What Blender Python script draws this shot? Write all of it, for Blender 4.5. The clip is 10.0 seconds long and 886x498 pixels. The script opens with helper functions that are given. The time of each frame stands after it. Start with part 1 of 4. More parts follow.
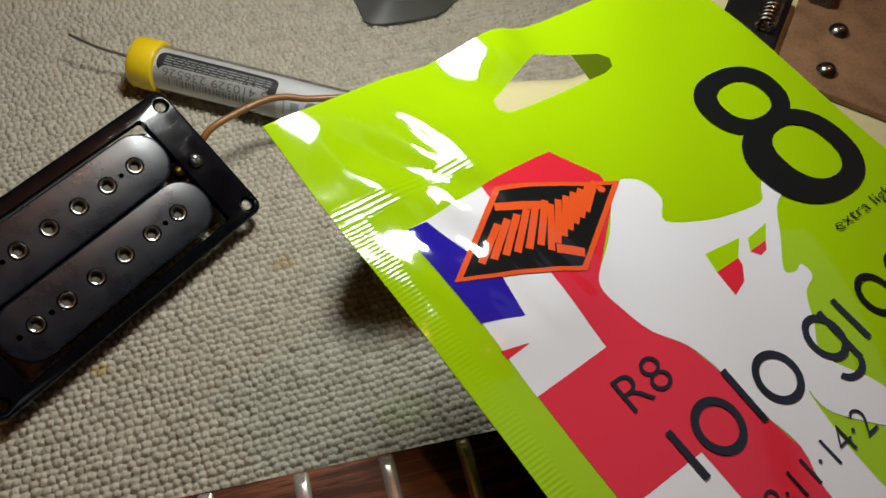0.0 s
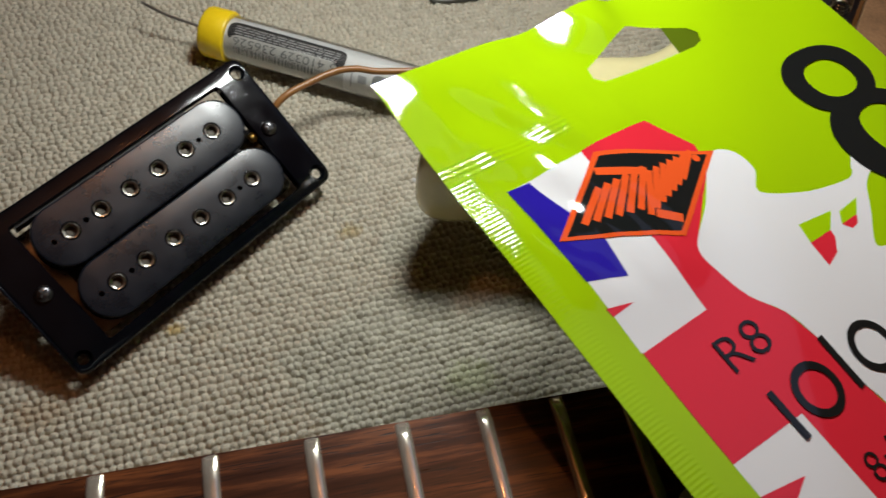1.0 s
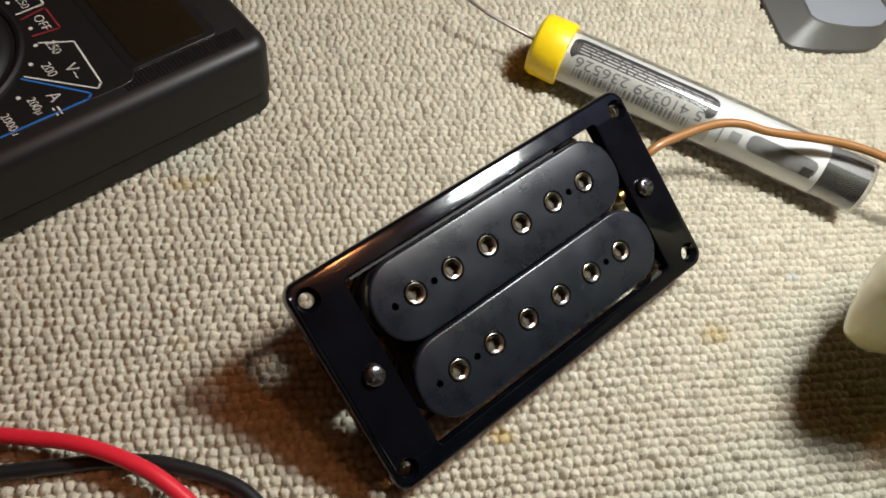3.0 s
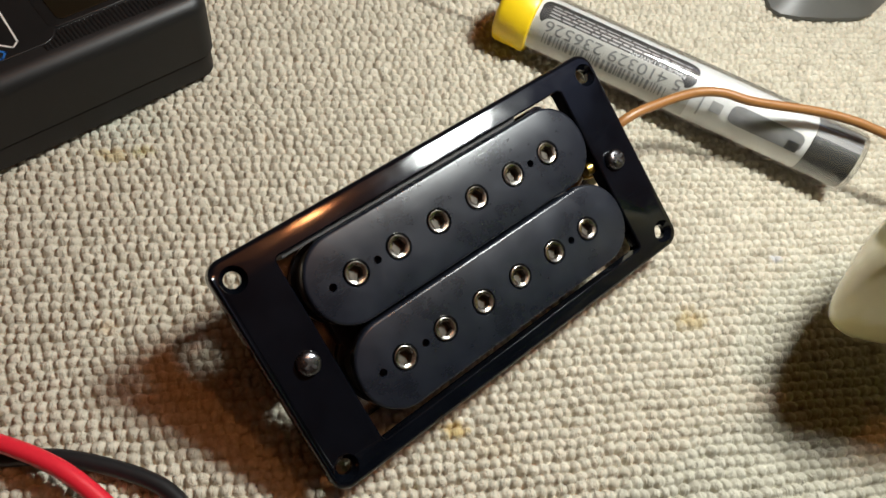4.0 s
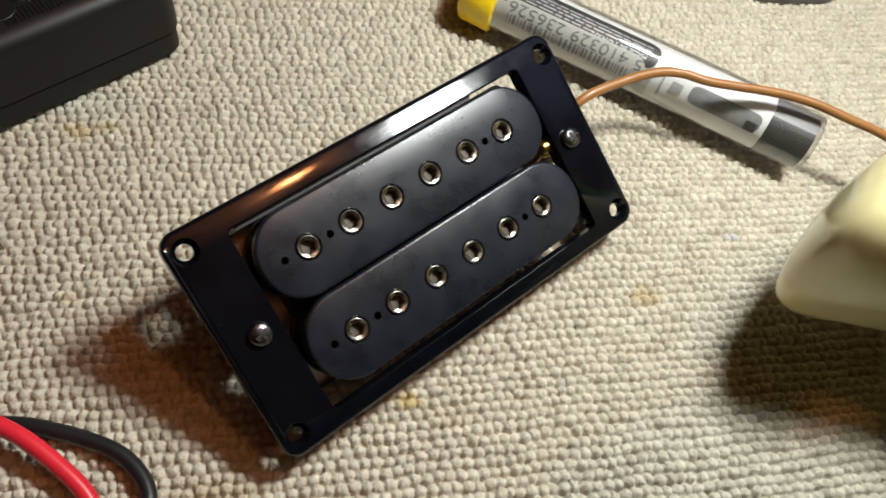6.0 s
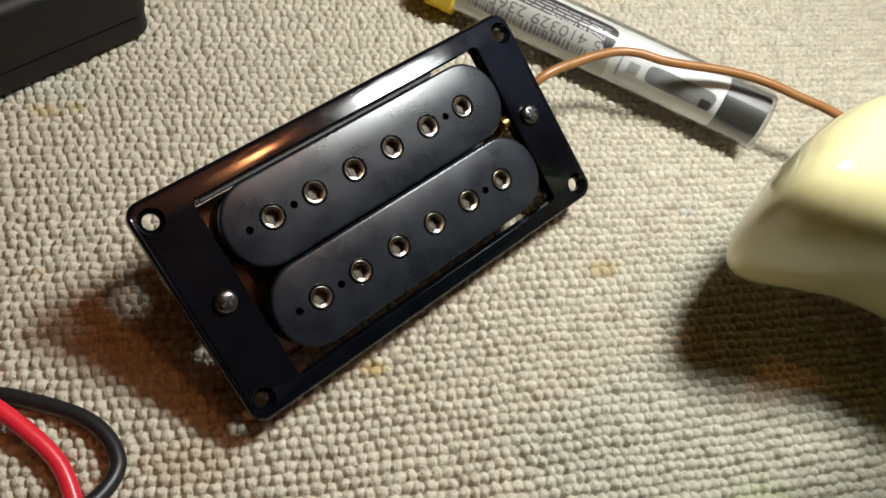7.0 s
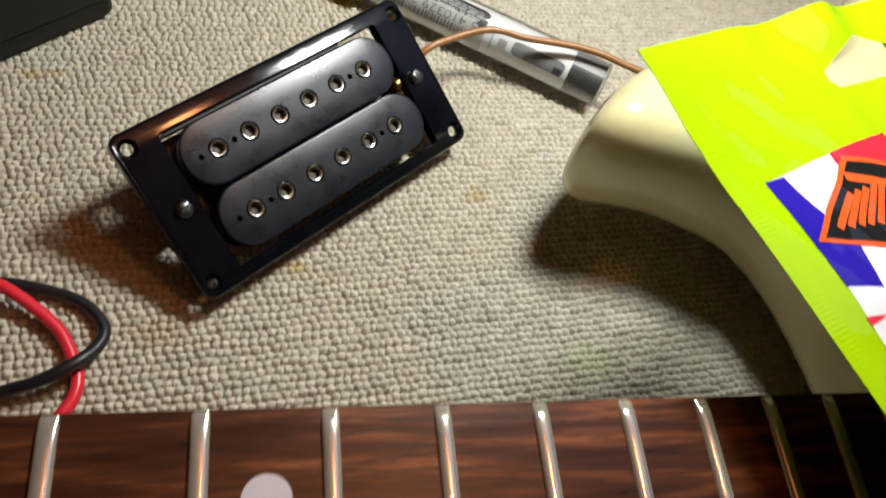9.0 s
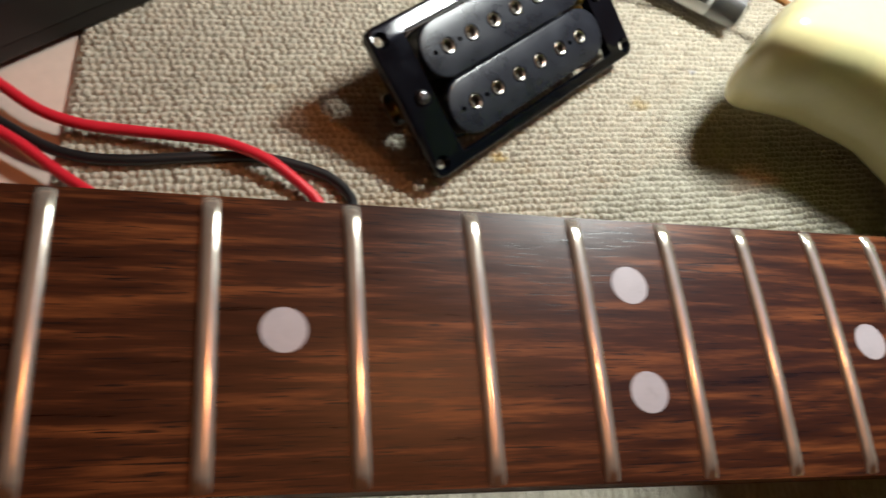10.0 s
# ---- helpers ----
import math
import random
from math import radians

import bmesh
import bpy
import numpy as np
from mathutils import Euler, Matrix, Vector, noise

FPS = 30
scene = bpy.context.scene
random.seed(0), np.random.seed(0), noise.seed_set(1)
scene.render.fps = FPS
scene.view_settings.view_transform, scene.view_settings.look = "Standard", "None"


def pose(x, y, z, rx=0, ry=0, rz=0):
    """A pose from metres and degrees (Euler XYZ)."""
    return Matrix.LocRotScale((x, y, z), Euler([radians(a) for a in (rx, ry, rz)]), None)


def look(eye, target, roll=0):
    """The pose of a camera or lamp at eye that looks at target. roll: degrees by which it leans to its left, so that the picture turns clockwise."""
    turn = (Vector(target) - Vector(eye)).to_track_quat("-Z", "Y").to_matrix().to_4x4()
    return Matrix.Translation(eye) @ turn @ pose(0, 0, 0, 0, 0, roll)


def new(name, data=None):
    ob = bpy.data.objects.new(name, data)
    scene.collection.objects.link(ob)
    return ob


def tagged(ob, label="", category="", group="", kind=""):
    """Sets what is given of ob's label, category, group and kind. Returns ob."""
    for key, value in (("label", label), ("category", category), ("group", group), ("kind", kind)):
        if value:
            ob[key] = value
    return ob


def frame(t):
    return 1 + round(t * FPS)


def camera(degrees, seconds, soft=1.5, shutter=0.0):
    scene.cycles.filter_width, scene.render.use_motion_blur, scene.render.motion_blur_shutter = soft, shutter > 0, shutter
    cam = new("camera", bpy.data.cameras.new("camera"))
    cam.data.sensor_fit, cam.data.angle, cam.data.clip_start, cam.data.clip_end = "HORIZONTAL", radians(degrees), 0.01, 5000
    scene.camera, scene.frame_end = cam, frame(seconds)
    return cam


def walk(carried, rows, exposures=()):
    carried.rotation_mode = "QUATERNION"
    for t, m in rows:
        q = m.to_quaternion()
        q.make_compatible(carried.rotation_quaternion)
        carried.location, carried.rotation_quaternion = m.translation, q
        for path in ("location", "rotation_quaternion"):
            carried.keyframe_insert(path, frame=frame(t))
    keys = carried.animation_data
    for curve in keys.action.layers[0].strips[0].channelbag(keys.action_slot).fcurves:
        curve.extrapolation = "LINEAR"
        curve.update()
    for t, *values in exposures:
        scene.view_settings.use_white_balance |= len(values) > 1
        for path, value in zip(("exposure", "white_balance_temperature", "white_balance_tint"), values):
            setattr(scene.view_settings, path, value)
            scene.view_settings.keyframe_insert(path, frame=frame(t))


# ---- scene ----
cam = camera(60.03, 10.0, shutter=0.4)
# seconds, eye in metres, turn in degrees
PATH = [
    (0, 0.05797, -0.13285, 0.20818, 32.545, -4.455, -12.434),
    (0.5, 0.05338, -0.13376, 0.20566, 31.943, -4.236, -11.810),
    (1, 0.04090, -0.13623, 0.20654, 31.731, -4.518, -10.365),
    (1.5, 0.01972, -0.12974, 0.20686, 32.032, -5.008, -7.732),
    (1.7, 0.00758, -0.12813, 0.20541, 32.174, -5.725, -6.335),
    (2, -0.00364, -0.12604, 0.19781, 31.783, -6.305, -4.402),
    (2.5, -0.03363, -0.09535, 0.17827, 31.875, -6.872, -0.748),
    (2.7, -0.03717, -0.08809, 0.17021, 31.705, -6.903, -0.287),
    (3.8, -0.02538, -0.07566, 0.15047, 30.500, -7.509, -0.491),
    (4, -0.02429, -0.07600, 0.14904, 30.374, -7.332, -0.292),
    (4.5, -0.02311, -0.07477, 0.14712, 29.678, -7.253, -0.000),
    (5, -0.01929, -0.07678, 0.14589, 29.265, -7.355, 0.064),
    (5.5, -0.02101, -0.07931, 0.14675, 29.161, -7.520, 0.195),
    (6, -0.01577, -0.07892, 0.15214, 29.075, -7.648, -0.061),
    (6.2, -0.01261, -0.08175, 0.15164, 29.064, -7.527, -0.301),
    (7.3, -0.01150, -0.08891, 0.15775, 29.303, -8.828, -1.371),
    (7.5, -0.00756, -0.09218, 0.16228, 29.278, -8.492, -1.348),
    (8, -0.00463, -0.10255, 0.17218, 29.347, -9.250, -1.871),
    (8.5, -0.00470, -0.11525, 0.18137, 29.440, -10.641, -2.655),
    (9, -0.00817, -0.13028, 0.19311, 29.414, -11.731, -4.031),
    (9.5, -0.03739, -0.15603, 0.19043, 28.364, -13.314, -4.672),
    (9.8, -0.05953, -0.16159, 0.19136, 27.610, -13.469, -4.143),
    (10, -0.07575, -0.16182, 0.19379, 26.974, -13.610, -3.481),
]
EXPOSURES = [(0, -1.1), (1.0, -0.98), (1.5, -0.78), (2.0, -0.2), (2.5, -0.05), (4.0, 0.0), (6.0, 0.0), (7.5, -0.1), (8.0, -0.1), (9.0, -0.15), (9.5, 0.0), (10.0, 0.17)]
walk(cam, [(t, pose(x, y, z, rx, ry, rz)) for t, x, y, z, rx, ry, rz in PATH], EXPOSURES)

# ---------------------------------------------------------------- light
world = bpy.data.worlds.new("room_air")
scene.world = world
world.use_nodes = True
world.node_tree.nodes["Background"].inputs[0].default_value = (0.9, 0.75, 0.6, 1)
world.node_tree.nodes["Background"].inputs[1].default_value = 0.02

MM = 0.001


def P(x, y, z=0.0):
    return Vector((x * MM, y * MM, z * MM))


def lamp(name, kind, eye, target, watts, colour, size):
    data = bpy.data.lights.new(name, kind)
    data.energy, data.color = watts, colour
    if kind == "AREA":
        data.shape, data.size, data.size_y = "RECTANGLE", size[0] * MM, size[1] * MM
    else:
        data.shadow_soft_size = size * MM
    ob = new(name, data)
    ob.matrix_world = look(P(*eye), P(*target))
    return ob


lamp("desk_lamp_light", "AREA", (103, 55, 224), (32, -14, 0), 1.0, (0.95, 1.0, 0.97), (48, 36))
lamp("cool_ceiling_light", "AREA", (1320, 480, 1600), (1320, 481, 0), 1.7, (0.52, 0.62, 1.0), (1100, 900))
lamp("warm_room_bulb", "POINT", (430, 70, 1400), (0, 0, 0), 8.8, (1.0, 0.37, 0.135), 30)

# ---------------------------------------------------------------- materials


def nodes_of(name):
    m = bpy.data.materials.new(name)
    m.use_nodes = True
    nt = m.node_tree
    return m, nt, nt.nodes["Principled BSDF"]


def link(nt, a, b):
    nt.links.new(a, b)


def node(nt, kind, **values):
    n = nt.nodes.new(kind)
    for key, value in values.items():
        n.inputs[key].default_value = value
    return n


def ramp(nt, source, stops):
    n = nt.nodes.new("ShaderNodeValToRGB")
    while len(n.color_ramp.elements) < len(stops):
        n.color_ramp.elements.new(0.5)
    for e, (at, colour) in zip(n.color_ramp.elements, stops):
        e.position, e.color = at, (*colour, 1)
    link(nt, source, n.inputs[0])
    return n.outputs[0]


def mix(nt, fac, a, b, how="MIX"):
    n = nt.nodes.new("ShaderNodeMix")
    n.data_type, n.blend_type = "RGBA", how
    for sock, v in ((n.inputs[0], fac), (n.inputs[6], a), (n.inputs[7], b)):
        if isinstance(v, (int, float)):
            sock.default_value = v
        elif isinstance(v, tuple):
            sock.default_value = (*v, 1)
        else:
            link(nt, v, sock)
    return n.outputs[2]


def math_node(nt, how, a, b=0.0):
    n = nt.nodes.new("ShaderNodeMath")
    n.operation = how
    for sock, v in zip(n.inputs, (a, b)):
        if isinstance(v, (int, float)):
            sock.default_value = v
        else:
            link(nt, v, sock)
    return n.outputs[0]


def coords(nt):
    return nt.nodes.new("ShaderNodeTexCoord").outputs["Object"]


def noise_tex(nt, scale, detail=4.0, rough=0.55, vector=None):
    n = node(nt, "ShaderNodeTexNoise", Scale=scale, Detail=detail, Roughness=rough)
    link(nt, vector or coords(nt), n.inputs["Vector"])
    return n.outputs["Fac"]


def bump(nt, bsdf, height, strength, distance):
    n = node(nt, "ShaderNodeBump", Strength=strength, Distance=distance)
    link(nt, height, n.inputs["Height"])
    link(nt, n.outputs[0], bsdf.inputs["Normal"])


def surface(name, colour, rough=0.4, metal=0.0, vary=0.12, big=40.0, fine=900.0, relief=0.0, coat=0.0, rough_vary=0.1, depth=0.0002):
    """A plain worn surface: colour and gloss vary at two scales."""
    m, nt, b = nodes_of(name)
    lo = tuple(c * (1 - vary) for c in colour)
    hi = tuple(min(1, c * (1 + vary)) for c in colour)
    large, small = noise_tex(nt, big), noise_tex(nt, fine)
    blend = math_node(nt, "ADD", math_node(nt, "MULTIPLY", large, 0.6), math_node(nt, "MULTIPLY", small, 0.4))
    link(nt, ramp(nt, blend, [(0.3, lo), (0.7, hi)]), b.inputs["Base Color"])
    rr = math_node(nt, "ADD", math_node(nt, "MULTIPLY", blend, 2 * rough_vary), rough - rough_vary)
    link(nt, rr, b.inputs["Roughness"])
    b.inputs["Metallic"].default_value = metal
    b.inputs["Coat Weight"].default_value = coat
    b.inputs["Coat Roughness"].default_value = 0.05
    if relief:
        bump(nt, b, small, relief, depth)
    return m


def spot(nt, pos, x, y, rx, ry, wobble):
    """A soft stain or painted patch of light or shade round (x, y), in metres."""
    d = nt.nodes.new("ShaderNodeVectorMath")
    d.operation = "SUBTRACT"
    link(nt, pos, d.inputs[0])
    d.inputs[1].default_value = (x * MM, y * MM, 0)
    s = nt.nodes.new("ShaderNodeVectorMath")
    s.operation = "MULTIPLY"
    link(nt, d.outputs[0], s.inputs[0])
    s.inputs[1].default_value = (1 / (rx * MM), 1 / (ry * MM), 0)
    length = nt.nodes.new("ShaderNodeVectorMath")
    length.operation = "LENGTH"
    link(nt, s.outputs[0], length.inputs[0])
    away = math_node(nt, "ADD", length.outputs["Value"], math_node(nt, "MULTIPLY", wobble, 1.6))
    n = nt.nodes.new("ShaderNodeMapRange")
    n.inputs["From Min"].default_value, n.inputs["From Max"].default_value = 2.0, 1.3
    link(nt, away, n.inputs["Value"])
    return n.outputs[0]


def cloth_material():
    m, nt, b = nodes_of("woven_cotton")
    pos = coords(nt)
    big, mid, fine = noise_tex(nt, 22, 3), noise_tex(nt, 240, 3), noise_tex(nt, 2600, 3)
    col = ramp(nt, mid, [(0.25, (0.41, 0.38, 0.298)), (0.5, (0.56, 0.525, 0.425)), (0.75, (0.675, 0.64, 0.53))])
    col = mix(nt, math_node(nt, "MULTIPLY", big, 0.30), col, (0.59, 0.525, 0.425))
    wob = noise_tex(nt, 420, 3)
    for x, y, rx, ry, tint, k in STAINS_AND_LIGHT:
        f = math_node(nt, "MULTIPLY", spot(nt, pos, x, y, rx, ry, wob), k)
        col = mix(nt, f, col, tint)
    fibre = noise_tex(nt, 5200, 2)
    col = mix(nt, math_node(nt, "MULTIPLY", fibre, 0.25), col, (0.40, 0.34, 0.26))
    link(nt, col, b.inputs["Base Color"])
    b.inputs["Roughness"].default_value = 0.92
    b.inputs["Specular IOR Level"].default_value = 0.15
    b.inputs["Sheen Weight"].default_value = 0.12
    twist = node(nt, "ShaderNodeTexNoise", Scale=900, Detail=2, Roughness=0.5, Distortion=0.8)
    lean = node(nt, "ShaderNodeMapping", Scale=(1.9, 0.75, 1.0), Rotation=(0, 0, 0.5))
    link(nt, pos, lean.inputs["Vector"])
    link(nt, lean.outputs[0], twist.inputs["Vector"])
    strands = ramp(nt, twist.outputs["Fac"], [(0.40, (0, 0, 0)), (0.50, (0.85, 0.85, 0.85)), (0.62, (1, 1, 1))])
    high = math_node(nt, "ADD", math_node(nt, "MULTIPLY", strands, 1.0), math_node(nt, "MULTIPLY", fine, 0.6))
    bump(nt, b, high, 0.75, 0.00028)
    return m


STAINS_AND_LIGHT = [
    (51.8, -2.4, 4.2, 2.8, (0.46, 0.33, 0.10), 0.55),
    (-2.4, -29.6, 2.6, 2.2, (0.50, 0.34, 0.07), 0.7),
    (-80.7, 31.4, 4.0, 1.9, (0.48, 0.34, 0.09), 0.5),
    (-74.0, 33.0, 3.0, 1.6, (0.52, 0.45, 0.12), 0.4),
    (-73.5, -11.3, 2.4, 1.5, (0.48, 0.34, 0.16), 0.4),
    # green light from the packet, tinted onto the cloth
    (80.0, -57.0, 8.0, 6.0, (0.48, 0.55, 0.24), 0.35),
    # further tints of the cloth
    (-84.0, 40.0, 16.0, 6.0, (0.46, 0.55, 0.48), 0.3),
    (6.0, -33.0, 5.0, 2.6, (0.50, 0.40, 0.24), 0.25),
    (76.0, 15.0, 1.6, 1.2, (0.35, 0.42, 0.60), 0.4),
    # brown shade of the pickup's shadow, painted into the cloth colour
    (-38.0, -50.0, 9.0, 5.0, (0.42, 0.29, 0.16), 0.4),
    (-52.0, -22.0, 10.0, 7.0, (0.40, 0.27, 0.15), 0.35),
]


def rosewood():
    m, nt, b = nodes_of("rosewood")
    pos = coords(nt)
    mp = node(nt, "ShaderNodeMapping", Scale=(1.0, 14.0, 14.0))
    link(nt, pos, mp.inputs["Vector"])
    grain = noise_tex(nt, 28, 6, 0.65, mp.outputs[0])
    mp2 = node(nt, "ShaderNodeMapping", Scale=(1.0, 22.0, 10.0))
    link(nt, pos, mp2.inputs["Vector"])
    pores = noise_tex(nt, 130, 2, 0.5, mp2.outputs[0])
    col = ramp(nt, grain, [(0.30, (0.014, 0.0042, 0.0025)), (0.5, (0.055, 0.016, 0.0065)), (0.70, (0.22, 0.068, 0.02))])
    pore = ramp(nt, pores, [(0.0, (0, 0, 0)), (0.33, (0, 0, 0)), (0.40, (1, 1, 1))])
    col = mix(nt, pore, (0.014, 0.006, 0.005), col)
    link(nt, col, b.inputs["Base Color"])
    link(nt, math_node(nt, "ADD", math_node(nt, "MULTIPLY", grain, 0.22), 0.20), b.inputs["Roughness"])
    b.inputs["Specular IOR Level"].default_value = 0.3
    b.inputs["Coat Weight"].default_value = 0.0
    b.inputs["Coat Roughness"].default_value = 0.34
    bump(nt, b, pore, 0.12, 0.0001)
    return m


def black_plastic(name, rough, scratch, tone=1.0, shine=0.38):
    m, nt, b = nodes_of(name)
    pos = coords(nt)

    def streaks(turn, scale, stretch, lo):
        mp = node(nt, "ShaderNodeMapping", Scale=(1.0, stretch, 1.0), Rotation=(0, 0, turn))
        link(nt, pos, mp.inputs["Vector"])
        n = noise_tex(nt, scale, 2, 0.5, mp.outputs[0])
        return ramp(nt, n, [(0.0, (0, 0, 0)), (lo, (0, 0, 0)), (lo + 0.05, (1, 1, 1))])

    lines = math_node(nt, "ADD", streaks(0.45, 160, 26, 0.66), streaks(-0.9, 140, 30, 0.68))
    fine = streaks(0.2, 420, 14, 0.60)
    dust = noise_tex(nt, 3000, 2)
    smear = noise_tex(nt, 90, 5, 0.65)
    col = ramp(nt, smear, [(0.3, tuple(c * tone for c in (0.0030, 0.0038, 0.0062))), (0.7, tuple(c * tone for c in (0.007, 0.009, 0.014)))])
    speck = ramp(nt, dust, [(0.0, (0, 0, 0)), (0.70, (0, 0, 0)), (0.78, (1, 1, 1))])
    col = mix(nt, math_node(nt, "MULTIPLY", speck, 0.10), col, (0.25, 0.25, 0.25))
    col = mix(nt, math_node(nt, "MULTIPLY", lines, scratch * 0.22), col, (0.20, 0.21, 0.23))
    link(nt, col, b.inputs["Base Color"])
    r = math_node(nt, "ADD", math_node(nt, "MULTIPLY", smear, 0.26), math_node(nt, "MULTIPLY", fine, scratch * 0.5))
    link(nt, math_node(nt, "ADD", r, rough - 0.13), b.inputs["Roughness"])
    height = math_node(nt, "ADD", math_node(nt, "MULTIPLY", lines, -1.0), math_node(nt, "MULTIPLY", smear, 2.0))
    bump(nt, b, height, min(1.0, scratch * 2.2), 0.00003)
    b.inputs["Specular IOR Level"].default_value = shine
    return m


def foil(name, colour, glow=None):
    """Glossy printed packet film."""
    m, nt, b = nodes_of(name)
    crease = noise_tex(nt, 60, 3)
    link(nt, mix(nt, math_node(nt, "MULTIPLY", crease, 0.12), colour, tuple(c * 0.8 for c in colour)), b.inputs["Base Color"])
    b.inputs["Roughness"].default_value = 0.07
    b.inputs["Coat Weight"].default_value = 0.5
    b.inputs["Coat Roughness"].default_value = 0.04
    pos = coords(nt)
    xyz = nt.nodes.new("ShaderNodeSeparateXYZ")
    link(nt, pos, xyz.inputs[0])
    # crimped seam along the side and a pressed closure across the top
    saw = math_node(nt, "SINE", math_node(nt, "MULTIPLY", xyz.outputs[1], 2 * math.pi / 0.0009))
    side = nt.nodes.new("ShaderNodeMapRange")
    for key, value in (("From Min", 0.0048), ("From Max", 0.0040)):
        side.inputs[key].default_value = value
    link(nt, xyz.outputs[0], side.inputs["Value"])
    below = nt.nodes.new("ShaderNodeMapRange")
    for key, value in (("From Min", -0.024), ("From Max", -0.026)):
        below.inputs[key].default_value = value
    link(nt, xyz.outputs[1], below.inputs["Value"])
    seam = math_node(nt, "MULTIPLY", math_node(nt, "MULTIPLY", saw, side.outputs[0]), below.outputs[0])
    row = math_node(nt, "ABSOLUTE", math_node(nt, "ADD", xyz.outputs[1], 0.0258))
    near = nt.nodes.new("ShaderNodeMapRange")
    for key, value in (("From Min", 0.0022), ("From Max", 0.0016)):
        near.inputs[key].default_value = value
    link(nt, row, near.inputs["Value"])
    across = math_node(nt, "SINE", math_node(nt, "MULTIPLY", xyz.outputs[1], 2 * math.pi / 0.0012))
    inner = nt.nodes.new("ShaderNodeMapRange")
    for key, value in (("From Min", 0.034), ("From Max", 0.028)):
        inner.inputs[key].default_value = value
    link(nt, xyz.outputs[0], inner.inputs["Value"])
    zipper = math_node(nt, "MULTIPLY", math_node(nt, "MULTIPLY", across, near.outputs[0]), inner.outputs[0])
    high = math_node(nt, "ADD", math_node(nt, "ADD", math_node(nt, "MULTIPLY", seam, 0.6), zipper), math_node(nt, "MULTIPLY", crease, 0.5))
    bump(nt, b, high, 0.45, 0.00007)
    if glow:
        # thin film: lamp light seeps through
        through_film = nt.nodes.new("ShaderNodeBsdfTranslucent")
        through_film.inputs[0].default_value = (*glow, 1)
        both = nt.nodes.new("ShaderNodeMixShader")
        both.inputs[0].default_value = 0.25
        link(nt, b.outputs[0], both.inputs[1])
        link(nt, through_film.outputs[0], both.inputs[2])
        link(nt, both.outputs[0], nt.nodes["Material Output"].inputs[0])
    return m


def clear_plastic():
    m, nt, b = nodes_of("clear_plastic")
    nt.nodes.remove(b)
    see, gloss = nt.nodes.new("ShaderNodeBsdfTransparent"), node(nt, "ShaderNodeBsdfGlossy", Roughness=0.06)
    see.inputs[0].default_value = (0.93, 0.94, 0.95, 1)
    mixer = nt.nodes.new("ShaderNodeMixShader")
    edge = node(nt, "ShaderNodeLayerWeight", Blend=0.5)
    rim = math_node(nt, "POWER", edge.outputs["Facing"], 1.7)
    link(nt, math_node(nt, "ADD", math_node(nt, "MULTIPLY", rim, 0.9), 0.04), mixer.inputs[0])
    link(nt, see.outputs[0], mixer.inputs[1])
    link(nt, gloss.outputs[0], mixer.inputs[2])
    link(nt, mixer.outputs[0], nt.nodes["Material Output"].inputs[0])
    return m


CLOTH = cloth_material()
ROSEWOOD = rosewood()
RING_BLACK = black_plastic("glossy_black_plastic", 0.09, 0.04, 0.45)
BOBBIN_BLACK = black_plastic("scuffed_black_plastic", 0.29, 0.05, 1.5, 0.5)
COIL_TAPE = surface("coil_tape", (0.012, 0.010, 0.010), 0.55, relief=0.3)
STEEL = surface("nickel_steel", (0.33, 0.31, 0.27), 0.24, 1.0, 0.2, 300, 2500, rough_vary=0.12)
DARK_STEEL = surface("black_screw_steel", (0.16, 0.16, 0.17), 0.28, 1.0, 0.25, 300, 2500)
# socket faces, darker and rougher than the nickel rim
SOCKET = surface("dark_socket", (0.08, 0.07, 0.055), 0.55, 0.4, 0.4, 500, 2500)
FRET_METAL = surface("fret_nickel", (0.74, 0.68, 0.58), 0.17, 0.75, 0.12, 200, 2400, rough_vary=0.05)

CREAM = surface("cream_lacquer", (0.67, 0.60, 0.32), 0.16, 0.0, 0.05, 18, 300, coat=0.5, rough_vary=0.04)
NECK_SIDE = surface("dark_bound_neck", (0.02, 0.014, 0.012), 0.35, 0.0, 0.3)
PEARL = surface("pearl_inlay", (0.50, 0.47, 0.50), 0.3, 0.0, 0.08, 250, 1500)
LIME = foil("lime_film", (0.46, 0.74, 0.003), (0.6, 0.9, 0.05))
# back film: lime darkened to olive, shade inside the packet put into its colour
SHADED_FILM = foil("shaded_film", (0.10, 0.15, 0.006), (0.22, 0.3, 0.04))
WHITE_INK = foil("white_film", (0.78, 0.78, 0.80))
RED_INK = foil("red_film", (0.72, 0.025, 0.045))
BLUE_INK = foil("blue_film", (0.022, 0.012, 0.32))
BLACK_INK = foil("black_film", (0.010, 0.012, 0.012))
ORANGE_INK = foil("orange_film", (0.80, 0.10, 0.02))
YELLOW_CAP = surface("yellow_cap", (0.86, 0.60, 0.012), 0.35, 0.0, 0.06, 60, 900)
LABEL_WHITE = surface("label_paper", (0.62, 0.62, 0.60), 0.5, 0.0, 0.05)
LABEL_FILM = surface("label_film", (0.42, 0.41, 0.37), 0.4, 0.0, 0.06)
LABEL_DARK = surface("label_dark_ink", (0.03, 0.03, 0.03), 0.45, 0.0, 0.15)
LABEL_MID = surface("label_faded_ink", (0.17, 0.17, 0.165), 0.45, 0.0, 0.2)
LABEL_WEDGE = surface("label_wedge_ink", (0.20, 0.20, 0.20), 0.4, 0.0, 0.25, 90, 900)
LABEL_GREY = surface("label_grey_ink", (0.33, 0.33, 0.32), 0.45, 0.0, 0.12)
SOLDER = surface("solder_wire", (0.30, 0.29, 0.27), 0.35, 0.9, 0.15)
CLEAR = clear_plastic()
